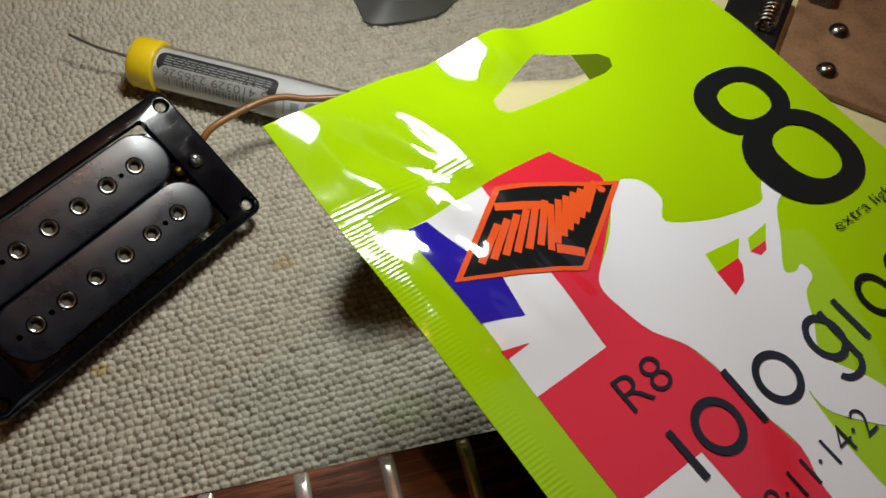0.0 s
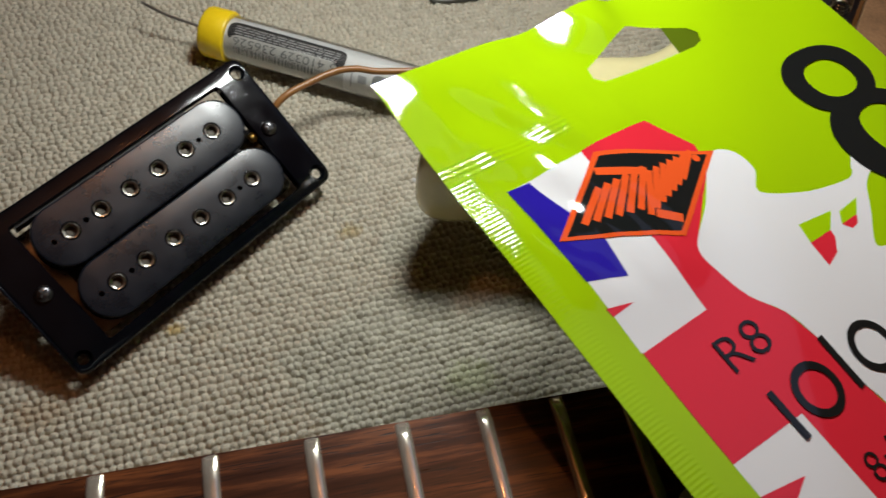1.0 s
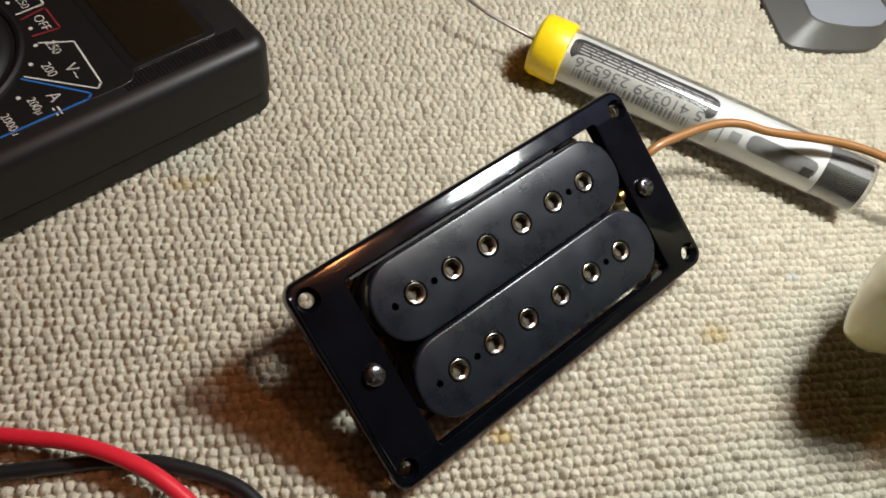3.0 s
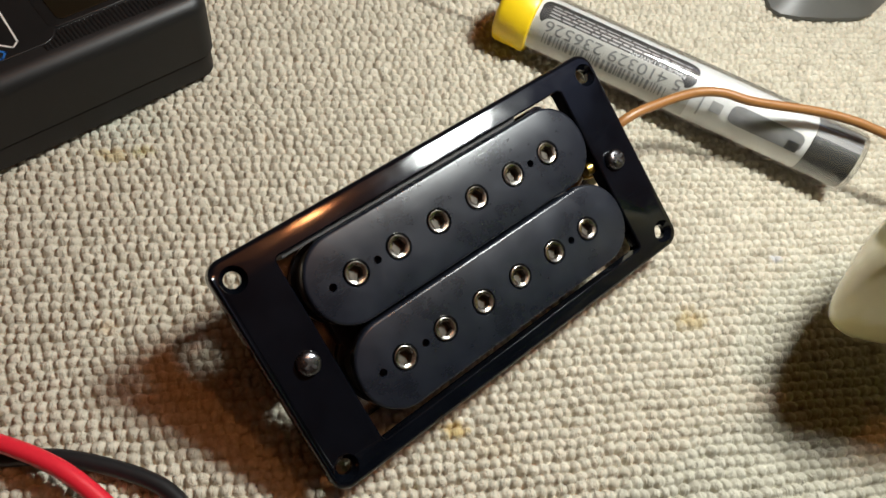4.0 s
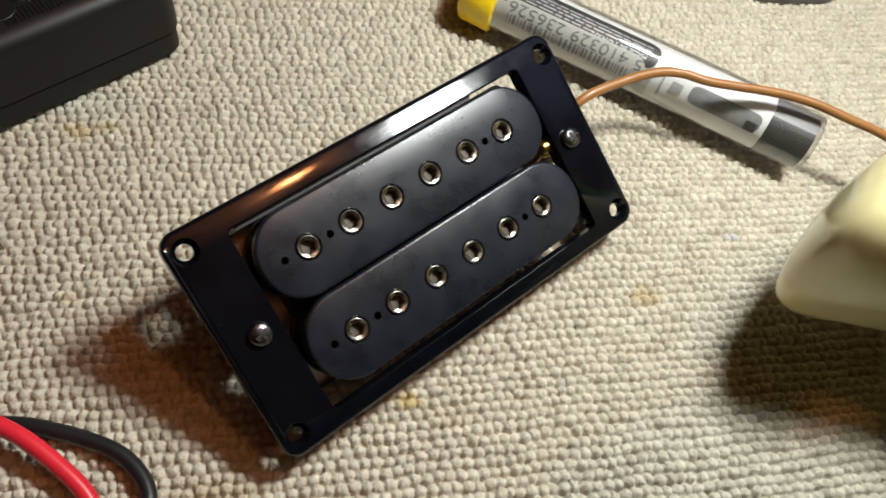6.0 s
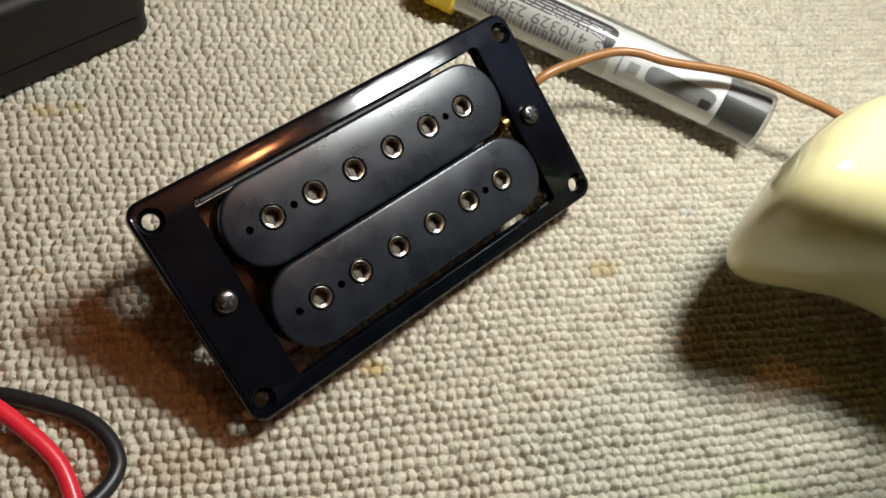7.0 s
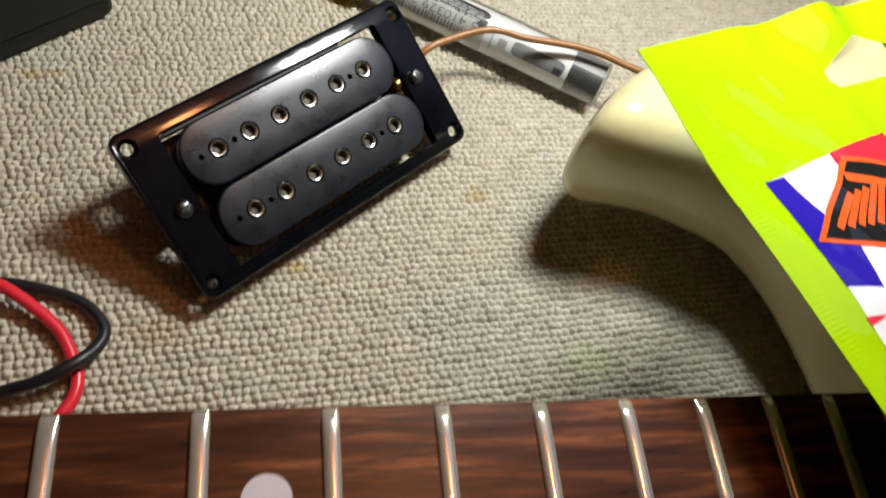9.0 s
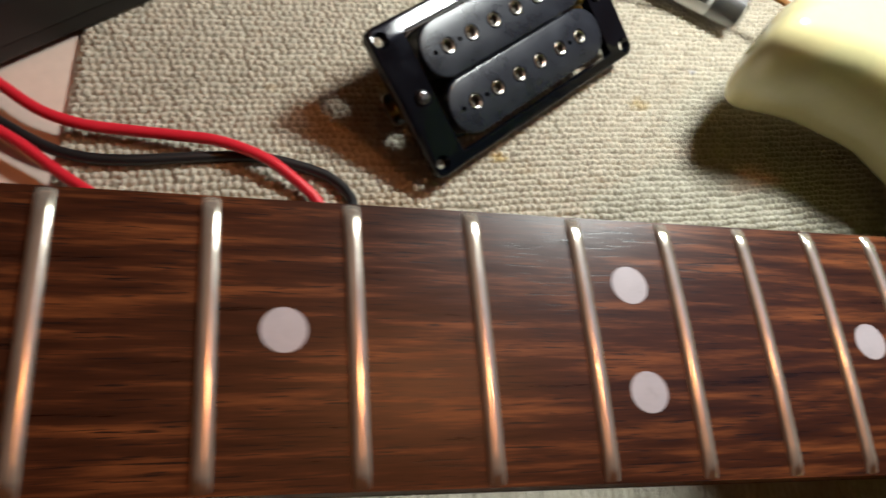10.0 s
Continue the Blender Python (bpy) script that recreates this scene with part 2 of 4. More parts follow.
METER_BLACK = surface("meter_case", (0.0045, 0.0042, 0.0042), 0.5, 0.0, 0.25, 60, 2600, relief=0.25, depth=0.0001)
METER_FACE = surface("meter_face", (0.008, 0.008, 0.008), 0.35, 0.0, 0.2)
METER_GLASS = surface("meter_window", (0.012, 0.009, 0.005), 0.16, 0.0, 0.2, 40, 400)
INK_WHITE = surface("white_print", (0.62, 0.60, 0.56), 0.5, 0.0, 0.06)
INK_BLUE = surface("blue_print", (0.02, 0.13, 0.42), 0.5, 0.0, 0.08)
INK_RED = surface("red_print", (0.22, 0.02, 0.025), 0.5, 0.0, 0.08)
RED_LEAD = surface("red_insulation", (0.68, 0.022, 0.04), 0.32, 0.0, 0.1, 60, 1200)
BRASS = surface("tarnished_brass", (0.50, 0.33, 0.09), 0.3, 1.0, 0.2, 300, 2500)
BLACK_LEAD = surface("black_insulation", (0.010, 0.010, 0.011), 0.42, 0.0, 0.2, 60, 1200)
BROWN_LEAD = surface("brown_insulation", (0.27, 0.12, 0.035), 0.36, 0.0, 0.12, 60, 1200)
GREY_DARK = surface("dark_grey_plastic", (0.085, 0.085, 0.08), 0.45, 0.0, 0.1, 60, 2200, relief=0.2)
GREY_LIGHT = surface("blue_grey_plastic", (0.23, 0.25, 0.28), 0.45, 0.0, 0.08, 60, 2200, relief=0.2)
COPPER = surface("tarnished_copper", (0.27, 0.15, 0.075), 0.48, 0.2, 0.45, 120, 900, relief=0.3)
TABLE_TOP = surface("pale_laminate", (0.72, 0.57, 0.48), 0.4, 0.0, 0.08, 12, 300)
WALL_PAINT = surface("wall_paint", (0.60, 0.55, 0.47), 0.8, 0.0, 0.05, 3, 90)
FLOOR_WOOD = surface("floor_boards", (0.24, 0.15, 0.09), 0.5, 0.0, 0.2, 3, 60)

# ---------------------------------------------------------------- mesh helpers


def finish(name, bm, material, parent=None, label="", smooth=True, sharp=35):
    bmesh.ops.recalc_face_normals(bm, faces=bm.faces[:])
    me = bpy.data.meshes.new(name)
    bm.to_mesh(me)
    bm.free()
    me.materials.append(material)
    if smooth:
        me.polygons.foreach_set("use_smooth", [True] * len(me.polygons))
        me.set_sharp_from_angle(angle=radians(sharp))
    ob = new(name, me)
    if parent:
        ob.parent = parent
    if label:
        ob["label"] = label
    return ob


def part(name, bm, material, parent, label="", smooth=True, sharp=35):
    return finish(name, bm, material, parent, label, smooth, sharp)


def thing(name, matrix, label, category, group=""):
    ob = new(name)
    ob.empty_display_size = 0.01
    ob.matrix_world = matrix
    return tagged(ob, label, category, group)


def loft(bm, rings, cap_first=True, cap_last=True, close=False):
    rows = [[bm.verts.new(p) for p in ring] for ring in rings]
    n = len(rows[0])
    pairs = list(zip(rows, rows[1:])) + ([(rows[-1], rows[0])] if close else [])
    for a, b in pairs:
        for i in range(n):
            j = (i + 1) % n
            bm.faces.new((a[i], a[j], b[j], b[i]))
    if not close and cap_first:
        bm.faces.new(rows[0][::-1])
    if not close and cap_last:
        bm.faces.new(rows[-1])
    return rows


def round_rect(cx, cy, w, h, r, seg=6):
    pts = []
    for k, (sx, sy) in enumerate(((1, 1), (-1, 1), (-1, -1), (1, -1))):
        for i in range(seg + 1):
            a = math.pi / 2 * (k + i / seg)
            pts.append((cx + sx * (w / 2 - r) + r * math.cos(a), cy + sy * (h / 2 - r) + r * math.sin(a)))
    return pts


def circle(cx, cy, r, n=24, start=0.0):
    return [(cx + r * math.cos(start + 2 * math.pi * i / n), cy + r * math.sin(start + 2 * math.pi * i / n)) for i in range(n)]


def at_z(pts, z):
    return [P(x, y, z) for x, y in pts]


def box_rounded(w, d, z0, z1, r, bevel, cx=0.0, cy=0.0, low=0.3):
    """A block with rounded corners and a rounded upper edge."""
    bm = bmesh.new()
    rings = [at_z(round_rect(cx, cy, w - 2 * low, d - 2 * low, max(r - low, 0.05)), z0), at_z(round_rect(cx, cy, w, d, r), z0 + low)]
    for i in range(5):
        a = math.pi / 2 * i / 4
        inset = bevel * (1 - math.cos(a))
        rings.append(at_z(round_rect(cx, cy, w - 2 * inset, d - 2 * inset, max(r - inset, 0.05)), z1 - bevel + bevel * math.sin(a)))
    loft(bm, rings)
    return bm


def lathe(profile, n=28, axis_matrix=None):
    """A turned body; profile of (radius, height)."""
    bm = bmesh.new()
    rings = [[P(r * math.cos(2 * math.pi * i / n), r * math.sin(2 * math.pi * i / n), z) for i in range(n)] for r, z in profile]
    loft(bm, rings)
    if axis_matrix is not None:
        bm.transform(axis_matrix)
    return bm


def tube(points, r, n=12, sub=8, taper=None):
    """A round cord along a smooth line through the points."""
    pts = [Vector(p) for p in points]
    line = []
    for i in range(len(pts) - 1):
        a, b, c, d = pts[max(i - 1, 0)], pts[i], pts[i + 1], pts[min(i + 2, len(pts) - 1)]
        for k in range(sub):
            t = k / sub
            line.append(0.5 * ((2 * b) + (c - a) * t + (2 * a - 5 * b + 4 * c - d) * t * t + (3 * b - a - 3 * c + d) * t ** 3))
    line.append(pts[-1])
    bm = bmesh.new()
    rings, up = [], Vector((0, 0, 1))
    for i, p in enumerate(line):
        way = (line[min(i + 1, len(line) - 1)] - line[max(i - 1, 0)]).normalized()
        side = way.cross(up).normalized()
        over = side.cross(way)
        rings.append([(p + (side * math.cos(2 * math.pi * k / n) + over * math.sin(2 * math.pi * k / n)) * r) * MM for k in range(n)])
    loft(bm, rings)
    return bm


def plate(outer, holes, z_top, z_low, edge=0.5, hole_mouth=0.0, mouths=None):
    """A plate with holes through it: outer outline function of inset, hole outlines (x, y, radius, sides, mouth radius)."""
    bm = bmesh.new()

    def ring_edges(ring):
        return [bm.edges.get((ring[i], ring[(i + 1) % len(ring)])) or bm.edges.new((ring[i], ring[(i + 1) % len(ring)])) for i in range(len(ring))]

    def wall(a, b):
        for i in range(len(a)):
            j = (i + 1) % len(a)
            bm.faces.new((a[i], a[j], b[j], b[i]))

    levels = [(0.0, z_low), (0.0, z_top - edge)] + [(edge * (1 - math.cos(math.pi / 2 * i / 4)), z_top - edge + edge * math.sin(math.pi / 2 * i / 4)) for i in range(1, 5)]
    rings = [[bm.verts.new(p) for p in at_z(outer(inset), z)] for inset, z in levels]
    for a, b in zip(rings, rings[1:]):
        wall(a, b)
    top, low = ring_edges(rings[-1]), ring_edges(rings[0])
    for outline, steps in holes:
        rows = [[bm.verts.new(p) for p in at_z(outline(grow), z)] for grow, z in steps]
        for a, b in zip(rows, rows[1:]):
            wall(a, b)
        top += ring_edges(rows[0])
        low += ring_edges(rows[-1])
    bmesh.ops.triangle_fill(bm, use_beauty=True, use_dissolve=False, edges=top)
    bmesh.ops.triangle_fill(bm, use_beauty=True, use_dissolve=False, edges=low)
    return bm


def glyphs(text, height, width=None, spacing=1.0, thin=0.0):
    """Flat letter triangles from the built-in font: verts (x, y) in mm from the lower left, and faces."""
    curve = bpy.data.curves.new("letters", "FONT")
    curve.body, curve.size, curve.resolution_u, curve.space_character, curve.offset = text, 1.0, 8, spacing, thin
    ob = bpy.data.objects.new("letters", curve)
    scene.collection.objects.link(ob)
    bpy.context.view_layer.update()
    me = bpy.data.meshes.new_from_object(ob.evaluated_get(bpy.context.evaluated_depsgraph_get()))
    xs, ys = [v.co.x for v in me.vertices], [v.co.y for v in me.vertices]
    k = height / (max(ys) - min(ys))
    kx = k if width is None else width / (max(xs) - min(xs))
    verts = [((v.co.x - min(xs)) * kx, (v.co.y - min(ys)) * k) for v in me.vertices]
    faces = [tuple(p.vertices) for p in me.polygons]
    bpy.data.objects.remove(ob)
    bpy.data.curves.remove(curve)
    bpy.data.meshes.remove(me)
    return verts, faces


def flat(outlines, place, longest=3.0, extra=None):
    """Flat pieces: filled outlines (or verts and faces in extra) laid by place(x, y)."""
    bm = bmesh.new()
    for pts in outlines:
        vs = [bm.verts.new((x, y, 0)) for x, y in pts]
        es = [bm.edges.new((vs[i], vs[(i + 1) % len(vs)])) for i in range(len(vs))]
        bmesh.ops.triangle_fill(bm, use_beauty=True, use_dissolve=False, edges=es)
    for verts, faces in extra or ():
        vs = [bm.verts.new((x, y, 0)) for x, y in verts]
        for f in faces:
            bm.faces.new([vs[i] for i in f])
    bmesh.ops.triangulate(bm, faces=bm.faces[:])
    for _ in range(5):
        far = [e for e in bm.edges if e.calc_length() > longest]
        if not far:
            break
        bmesh.ops.subdivide_edges(bm, edges=far, cuts=1)
        bmesh.ops.triangulate(bm, faces=bm.faces[:])
    bmesh.ops.recalc_face_normals(bm, faces=bm.faces[:])
    for f in bm.faces:
        if f.normal.z < 0:
            f.normal_flip()
    for v in bm.verts:
        v.co = place(v.co.x, v.co.y)
    return bm


def stroke(points, width, closed=False):
    """A line of even width as outlines, one quad a stretch."""
    out = []
    pts = list(points) + ([points[0]] if closed else [])
    for (x0, y0), (x1, y1) in zip(pts, pts[1:]):
        d = math.hypot(x1 - x0, y1 - y0) or 1
        nx, ny = -(y1 - y0) / d * width / 2, (x1 - x0) / d * width / 2
        ex, ey = (x1 - x0) / d * width / 2, (y1 - y0) / d * width / 2
        out.append([(x0 - ex + nx, y0 - ey + ny), (x0 - ex - nx, y0 - ey - ny), (x1 + ex - nx, y1 + ey - ny), (x1 + ex + nx, y1 + ey + ny)])
    return out


def laid(name, bm, material, parent, label="", normal_of=None):
    """A printed piece: keeps its facing, and takes the normals of what it lies on."""
    me = bpy.data.meshes.new(name)
    bm.to_mesh(me)
    bm.free()
    me.materials.append(material)
    me.polygons.foreach_set("use_smooth", [True] * len(me.polygons))
    if normal_of:
        me.normals_split_custom_set_from_vertices([normal_of(v.co) for v in me.vertices])
    ob = new(name, me)
    ob.parent = parent
    if label:
        ob["label"] = label
    return ob


# ---------------------------------------------------------------- the room and the table
def slab(name, x0, x1, y0, y1, z0, z1, material, label, kind="structure", category=""):
    bm = bmesh.new()
    bmesh.ops.create_cube(bm, size=1.0)
    for v in bm.verts:
        v.co = Vector(((x0 + x1) / 2 + v.co.x * (x1 - x0), (y0 + y1) / 2 + v.co.y * (y1 - y0), (z0 + z1) / 2 + v.co.z * (z1 - z0)))
    ob = finish(name, bm, material, smooth=False)
    return tagged(ob, label, category, kind=kind)


slab("floor", -2.2, 2.2, -2.0, 2.2, -0.80, -0.752, FLOOR_WOOD, "brown wooden floor of the workroom")
slab("ceiling", -2.2, 2.2, -2.0, 2.2, 1.75, 1.83, WALL_PAINT, "plain pale ceiling of the workroom")
slab("wall_north", -2.2, 2.2, 2.2, 2.3, -0.80, 1.83, WALL_PAINT, "plain pale painted wall")
slab("wall_south", -2.2, 2.2, -2.1, -2.0, -0.80, 1.83, WALL_PAINT, "plain pale painted wall")
slab("wall_east", 2.2, 2.3, -2.1, 2.3, -0.80, 1.83, WALL_PAINT, "plain pale painted wall")
slab("wall_west", -2.3, -2.2, -2.1, 2.3, -0.80, 1.83, WALL_PAINT, "plain pale painted wall")

table = thing("work_table", pose(0, 0, -0.752), "pale laminate work table under a cotton cloth", "table")
part("tabletop", box_rounded(1500, 800, 724, 749.6, 12, 3, 150, 60), TABLE_TOP, table)
for lx, ly in ((-560, -300), (860, -300), (-560, 420), (860, 420)):
    part("leg", box_rounded(50, 50, 0, 724, 5, 1, lx, ly), TABLE_TOP, table)


# knobbly woven cloth
def make_cloth():
    def steps(*runs):
        return np.concatenate([np.arange(a, b, s) for a, b, s in runs])

    xs = steps((-129.5, 135, 0.25), (135, 200, 0.55), (200, 330, 2.0), (330, 640, 6.0))
    ys = steps((-300, -85, 2.5), (-85, 118, 0.25), (118, 190, 0.5), (190, 260, 2.0), (260, 400, 5.0))
    gx, gy = np.meshgrid(xs, ys)
    rng = np.random.RandomState(4)

    def smooth(size, span):
        """Slow random waves over the cloth."""
        out = np.zeros_like(gx)
        for _ in range(7):
            kx, ky, ph = rng.normal(0, 1 / size), rng.normal(0, 1 / size), rng.uniform(0, 6.28)
            out += np.sin(gx * kx + gy * ky + ph)
        return out * span / 2.6

    turn = radians(7)
    wx = gx + smooth(14, 0.55) + smooth(5, 0.22)
    wy = gy + smooth(14, 0.55) + smooth(5, 0.22)
    a = (wx * math.cos(turn) + wy * math.sin(turn)) / PITCH_X
    b = (-wx * math.sin(turn) + wy * math.cos(turn)) / PITCH_Y
    rows = np.floor(b)
    best = np.full(gx.shape, -1.0)
    second = np.full(gx.shape, -1.0)
    table_n = 512
    lean = rng.uniform(-0.45, 0.45, (table_n, table_n))
    jx, jy = rng.uniform(-0.16, 0.16, (table_n, table_n)), rng.uniform(-0.13, 0.13, (table_n, table_n))
    hh = rng.uniform(0.85, 1.15, (table_n, table_n))
    wid = rng.uniform(0.85, 1.2, (table_n, table_n))
    for dr in (-1, 0, 1):
        r = rows + dr
        shift = 0.5 * (r % 2) + 0.17 * np.sin(r * 2.1)
        base = np.floor(a - shift)
        for dc in (-1, 0, 1):
            c = base + dc
            ri, cix = (r.astype(int) % table_n), (c.astype(int) % table_n)
            ca, cb = c + shift + 0.5 + jx[ri, cix], r + 0.5 + jy[ri, cix]
            w = wid[ri, cix]
            ln = lean[ri, cix]
            da, db = (a - ca) * np.cos(ln) + (b - cb) * np.sin(ln), (b - cb) * np.cos(ln) - (a - ca) * np.sin(ln)
            h = hh[ri, cix] - (da / (0.66 * w)) ** 2 - (db / 0.58) ** 2
            better = h > best
            second = np.where(better, best, np.maximum(second, h))
            best = np.where(better, h, best)
    gap = np.clip((best - second) / 0.42, 0, 1) ** 0.7
    z = NUB * np.sqrt(np.clip(best, 0.0, 1.2)) * (0.45 + 0.55 * gap) - NUB * 0.75
    z += smooth(28, 0.25)
    edge = np.clip((gx + 129.5) / 2.0, 0, 1)
    z = z * edge - 1.2 * (1 - edge)
    ny, nx = gx.shape
    co = np.stack([gx, gy, z], -1).reshape(-1, 3) * MM
    idx = np.arange(ny * nx).reshape(ny, nx)
    quads = np.stack([idx[:-1, :-1], idx[:-1, 1:], idx[1:, 1:], idx[1:, :-1]], -1).reshape(-1, 4)
    # folded hem down to the table
    rim = idx[:, 0]
    low = co[rim].copy()
    low[:, 2] = -0.0023
    co = np.concatenate([co, low])
    more = ny * nx + np.arange(ny)
    hem = np.stack([rim[:-1], rim[1:], more[1:], more[:-1]], -1)
    quads = np.concatenate([quads, hem])
    me = bpy.data.meshes.new("woven_cloth")
    me.vertices.add(len(co))
    me.vertices.foreach_set("co", co.ravel())
    me.loops.add(quads.size)
    me.loops.foreach_set("vertex_index", quads.ravel())
    me.polygons.add(len(quads))
    me.polygons.foreach_set("loop_start", np.arange(0, quads.size, 4))
    me.polygons.foreach_set("use_smooth", np.ones(len(quads), bool))
    me.update(calc_edges=True)
    me.validate()
    me.materials.append(CLOTH)
    return tagged(new("woven_cloth", me), "knobbly beige woven cotton cloth with faint stains and painted light and shade", "cloth", kind="stuff")


PITCH_X, PITCH_Y, NUB = 2.3, 2.2, 2.0
make_cloth()

# ---------------------------------------------------------------- the guitar pickup
PICK = Matrix(((0.7768, -0.5490, 0.3085, 0), (0.6298, 0.6734, -0.3871, 0), (0.0048, 0.4950, 0.8689, 0.0210), (0, 0, 0, 1)))
pickup = thing("guitar_pickup", PICK, "black double-coil guitar pickup tilted on the beige cloth", "guitar pickup")


def stadium(cx, cy, w, h, r):
    return lambda inset: round_rect(cx, cy, w - 2 * inset, h - 2 * inset, max(r - inset, 0.1), 10)


def hole(x, y, r, n=24):
    return lambda grow: circle(x, y, r + grow, n)


ring_holes = [(lambda grow: round_rect(-0.2, -0.5, 70.6 + 2 * grow, 38.8 + 2 * grow, 0.9 + max(grow, 0), 4), [(0.35, -0.9), (0.1, -1.15), (0.0, -1.6), (0.0, -4.4)])]
for hx, hy in ((-43.6, 19.3), (43.0, 19.0), (42.6, -19.8), (-43.9, -19.7)):
    ring_holes.append((hole(hx, hy, 1.55), [(0.95, -0.9), (0.8, -1.2), (0.0, -2.2), (0.0, -3.4), (0.6, -4.4)]))
ring = plate(stadium(-0.5, 0, 93.6, 47.3, 3.2), ring_holes, -0.9, -4.4, 0.9)
for v in ring.verts:
    # the rails slope a little outwards
    if v.co.z > -0.0042 and abs(v.co.x) < 0.0465:
        v.co.z -= 0.11 * max(abs(v.co.y) - 0.0185, 0)
part("mounting_ring", ring, RING_BLACK, pickup, "glossy black plastic mounting ring", sharp=28)

bm = bmesh.new()
zig = []
for k in range(172):
    zig.append((-34.0 + 0.33 * k, 18.02 + (0.22 if k % 2 else 0.0)))
zig += [(22.8, 18.88), (-34.0, 18.88)]
loft(bm, [at_z(zig, -9.5), at_z(zig, -2.4)])
part("serrated_skirt", bm, COIL_TAPE, pickup, "finely ribbed inner edge of the ring", sharp=10)

POLES = [-24.375 + 9.75 * i for i in range(6)]
for sign in (1, -1):
    cy = 9.1 * sign
    cut = [(hole(x, cy, 2.55), [(0.15, 0.0), (0.0, -0.15), (0.0, -2.3)]) for x in POLES]
    cut += [(hole(x, cy, 0.75, 14), [(0.05, 0.0), (0.0, -0.1), (0.0, -2.3)]) for x in (-29.5, -19.5, 19.5)]
    coil = part("bobbin", plate(stadium(0.1, cy, 68.9, 17.7, 8.4), cut, 0.0, -2.3, 0.7), BOBBIN_BLACK, pickup, "scuffed black plastic coil bobbin", sharp=28)
    body = bmesh.new()
    loft(body, [at_z(round_rect(0.1, cy, 66.0, 15.6, 7.4, 8), z) for z in (-2.3, -10.6)])
    part("coil_winding", body, COIL_TAPE, coil, "dark taped coil")
    flange = bmesh.new()
    loft(flange, [at_z(stadium(0.1, cy, 68.0, 17.4, 8.2)(0), z) for z in (-10.6, -12.2)])
    part("bobbin_flange", flange, BOBBIN_BLACK, coil)


def pole_piece():
    bm = bmesh.new()
    n = 30
    hexa = []
    for i in range(n):
        a = 2 * math.pi * i / n
        k = math.cos(math.pi / 6) / math.cos((a % (math.pi / 3)) - math.pi / 6)
        hexa.append((1.42 * k * math.cos(a), 1.42 * k * math.sin(a)))
    rows = [at_z(circle(0, 0, 2.3, n), -9), at_z(circle(0, 0, 2.3, n), -0.1), at_z(circle(0, 0, 2.22, n), 0.05), at_z(circle(0, 0, 2.05, n), 0.13), at_z(circle(0, 0, 1.8, n), 0.10)]
    rows += [at_z([(x * 1.06, y * 1.06) for x, y in hexa], -0.12), at_z(hexa, -0.3), at_z(hexa, -1.5)]
    loft(bm, rows)
    for f in bm.faces:
        c = f.calc_center_median()
        if c.xy.length < 1.5 * MM and -2.2 * MM < c.z < -0.13 * MM:
            f.material_index = 1
    return bm


pole_mesh = None
for sign in (1, -1):
    for k, x in enumerate(POLES):
        if pole_mesh is None:
            first = part("pole_screw", pole_piece(), STEEL, pickup, "nickel hex-socket pole screw", sharp=25)
            pole_mesh = first.data
            pole_mesh.materials.append(SOCKET)
            pole = first
        else:
            pole = new("pole_screw", pole_mesh)
            pole.parent = pickup
            pole["label"] = "nickel hex-socket pole screw"
        pole.matrix_basis = pose(x * MM, 9.1 * sign * MM, (-0.1 + 0.06 * ((k * 7 + sign) % 3)) * MM, 0, 0, (k * 37 + sign * 11) % 60)


def adjusting_screw(x, tip):
    """Domed cross-head screw, its thread and a spring."""
    head = lathe([(1.2, -0.9), (2.3, -0.9), (2.35, -0.5), (2.2, 0.1), (1.75, 0.5), (0.9, 0.7), (0.15, 0.72)], 24)
    screw = part("height_screw", head, DARK_STEEL, pickup, "domed cross-head height screw")
    # raised dark bars stand in for the shade in the cross recess
    for turn in (0, 90):
        slot_shade = box_rounded(2.7, 0.62, 0.3, 0.82, 0.2, 0.05)
        slot_shade.transform(pose(0, 0, -0.00002, 0, 0, turn + 20))
        part("slot_shade", slot_shade, COIL_TAPE, screw)
    thread = [(0.9, tip)]
    z = tip + 0.3
    while z < -4.5:
        thread += [(1.05, z), (1.45, z + 0.3)]
        z += 0.6
    thread += [(1.3, -4.4), (1.3, -0.9)]
    part("thread", lathe(thread, 14), DARK_STEEL, screw)
    coil = [(2.2 * math.cos(a * 0.7), 2.2 * math.sin(a * 0.7), -4.6 - 8.8 * a / 60) for a in range(61)]
    part("spring", tube(coil, 0.4, 7, 2), BRASS, screw, "thin brass spring")
    screw.matrix_basis = pose(x * MM, 0, 0)


adjusting_screw(-40.1, -22.6)
adjusting_screw(39.4, -23.4)
pin = lathe([(0.4, -2.4), (1.3, -2.2), (1.5, -1.6), (1.5, 1.6), (1.1, 2.0), (1.1, 3.6)], 14)
pin.transform(pose(35.6 * MM, 0.9 * MM, -3.8 * MM, 0, 90, 0))
part("brass_pin", pin, BRASS, pickup, "small brass pin between the bobbin ends")
base = box_rounded(76, 36, -14.6, -13.2, 2, 0.2)
part("base_plate", base, STEEL, pickup, "nickel base plate")
for sx in (-1, 1):
    part("mounting_leg", box_rounded(9, 10, -15.4, -14.0, 1.5, 0.2, sx * 40.4), STEEL, pickup)
part("magnet", box_rounded(62, 12, -13.2, -10.0, 0.5, 0.2), COIL_TAPE, pickup)

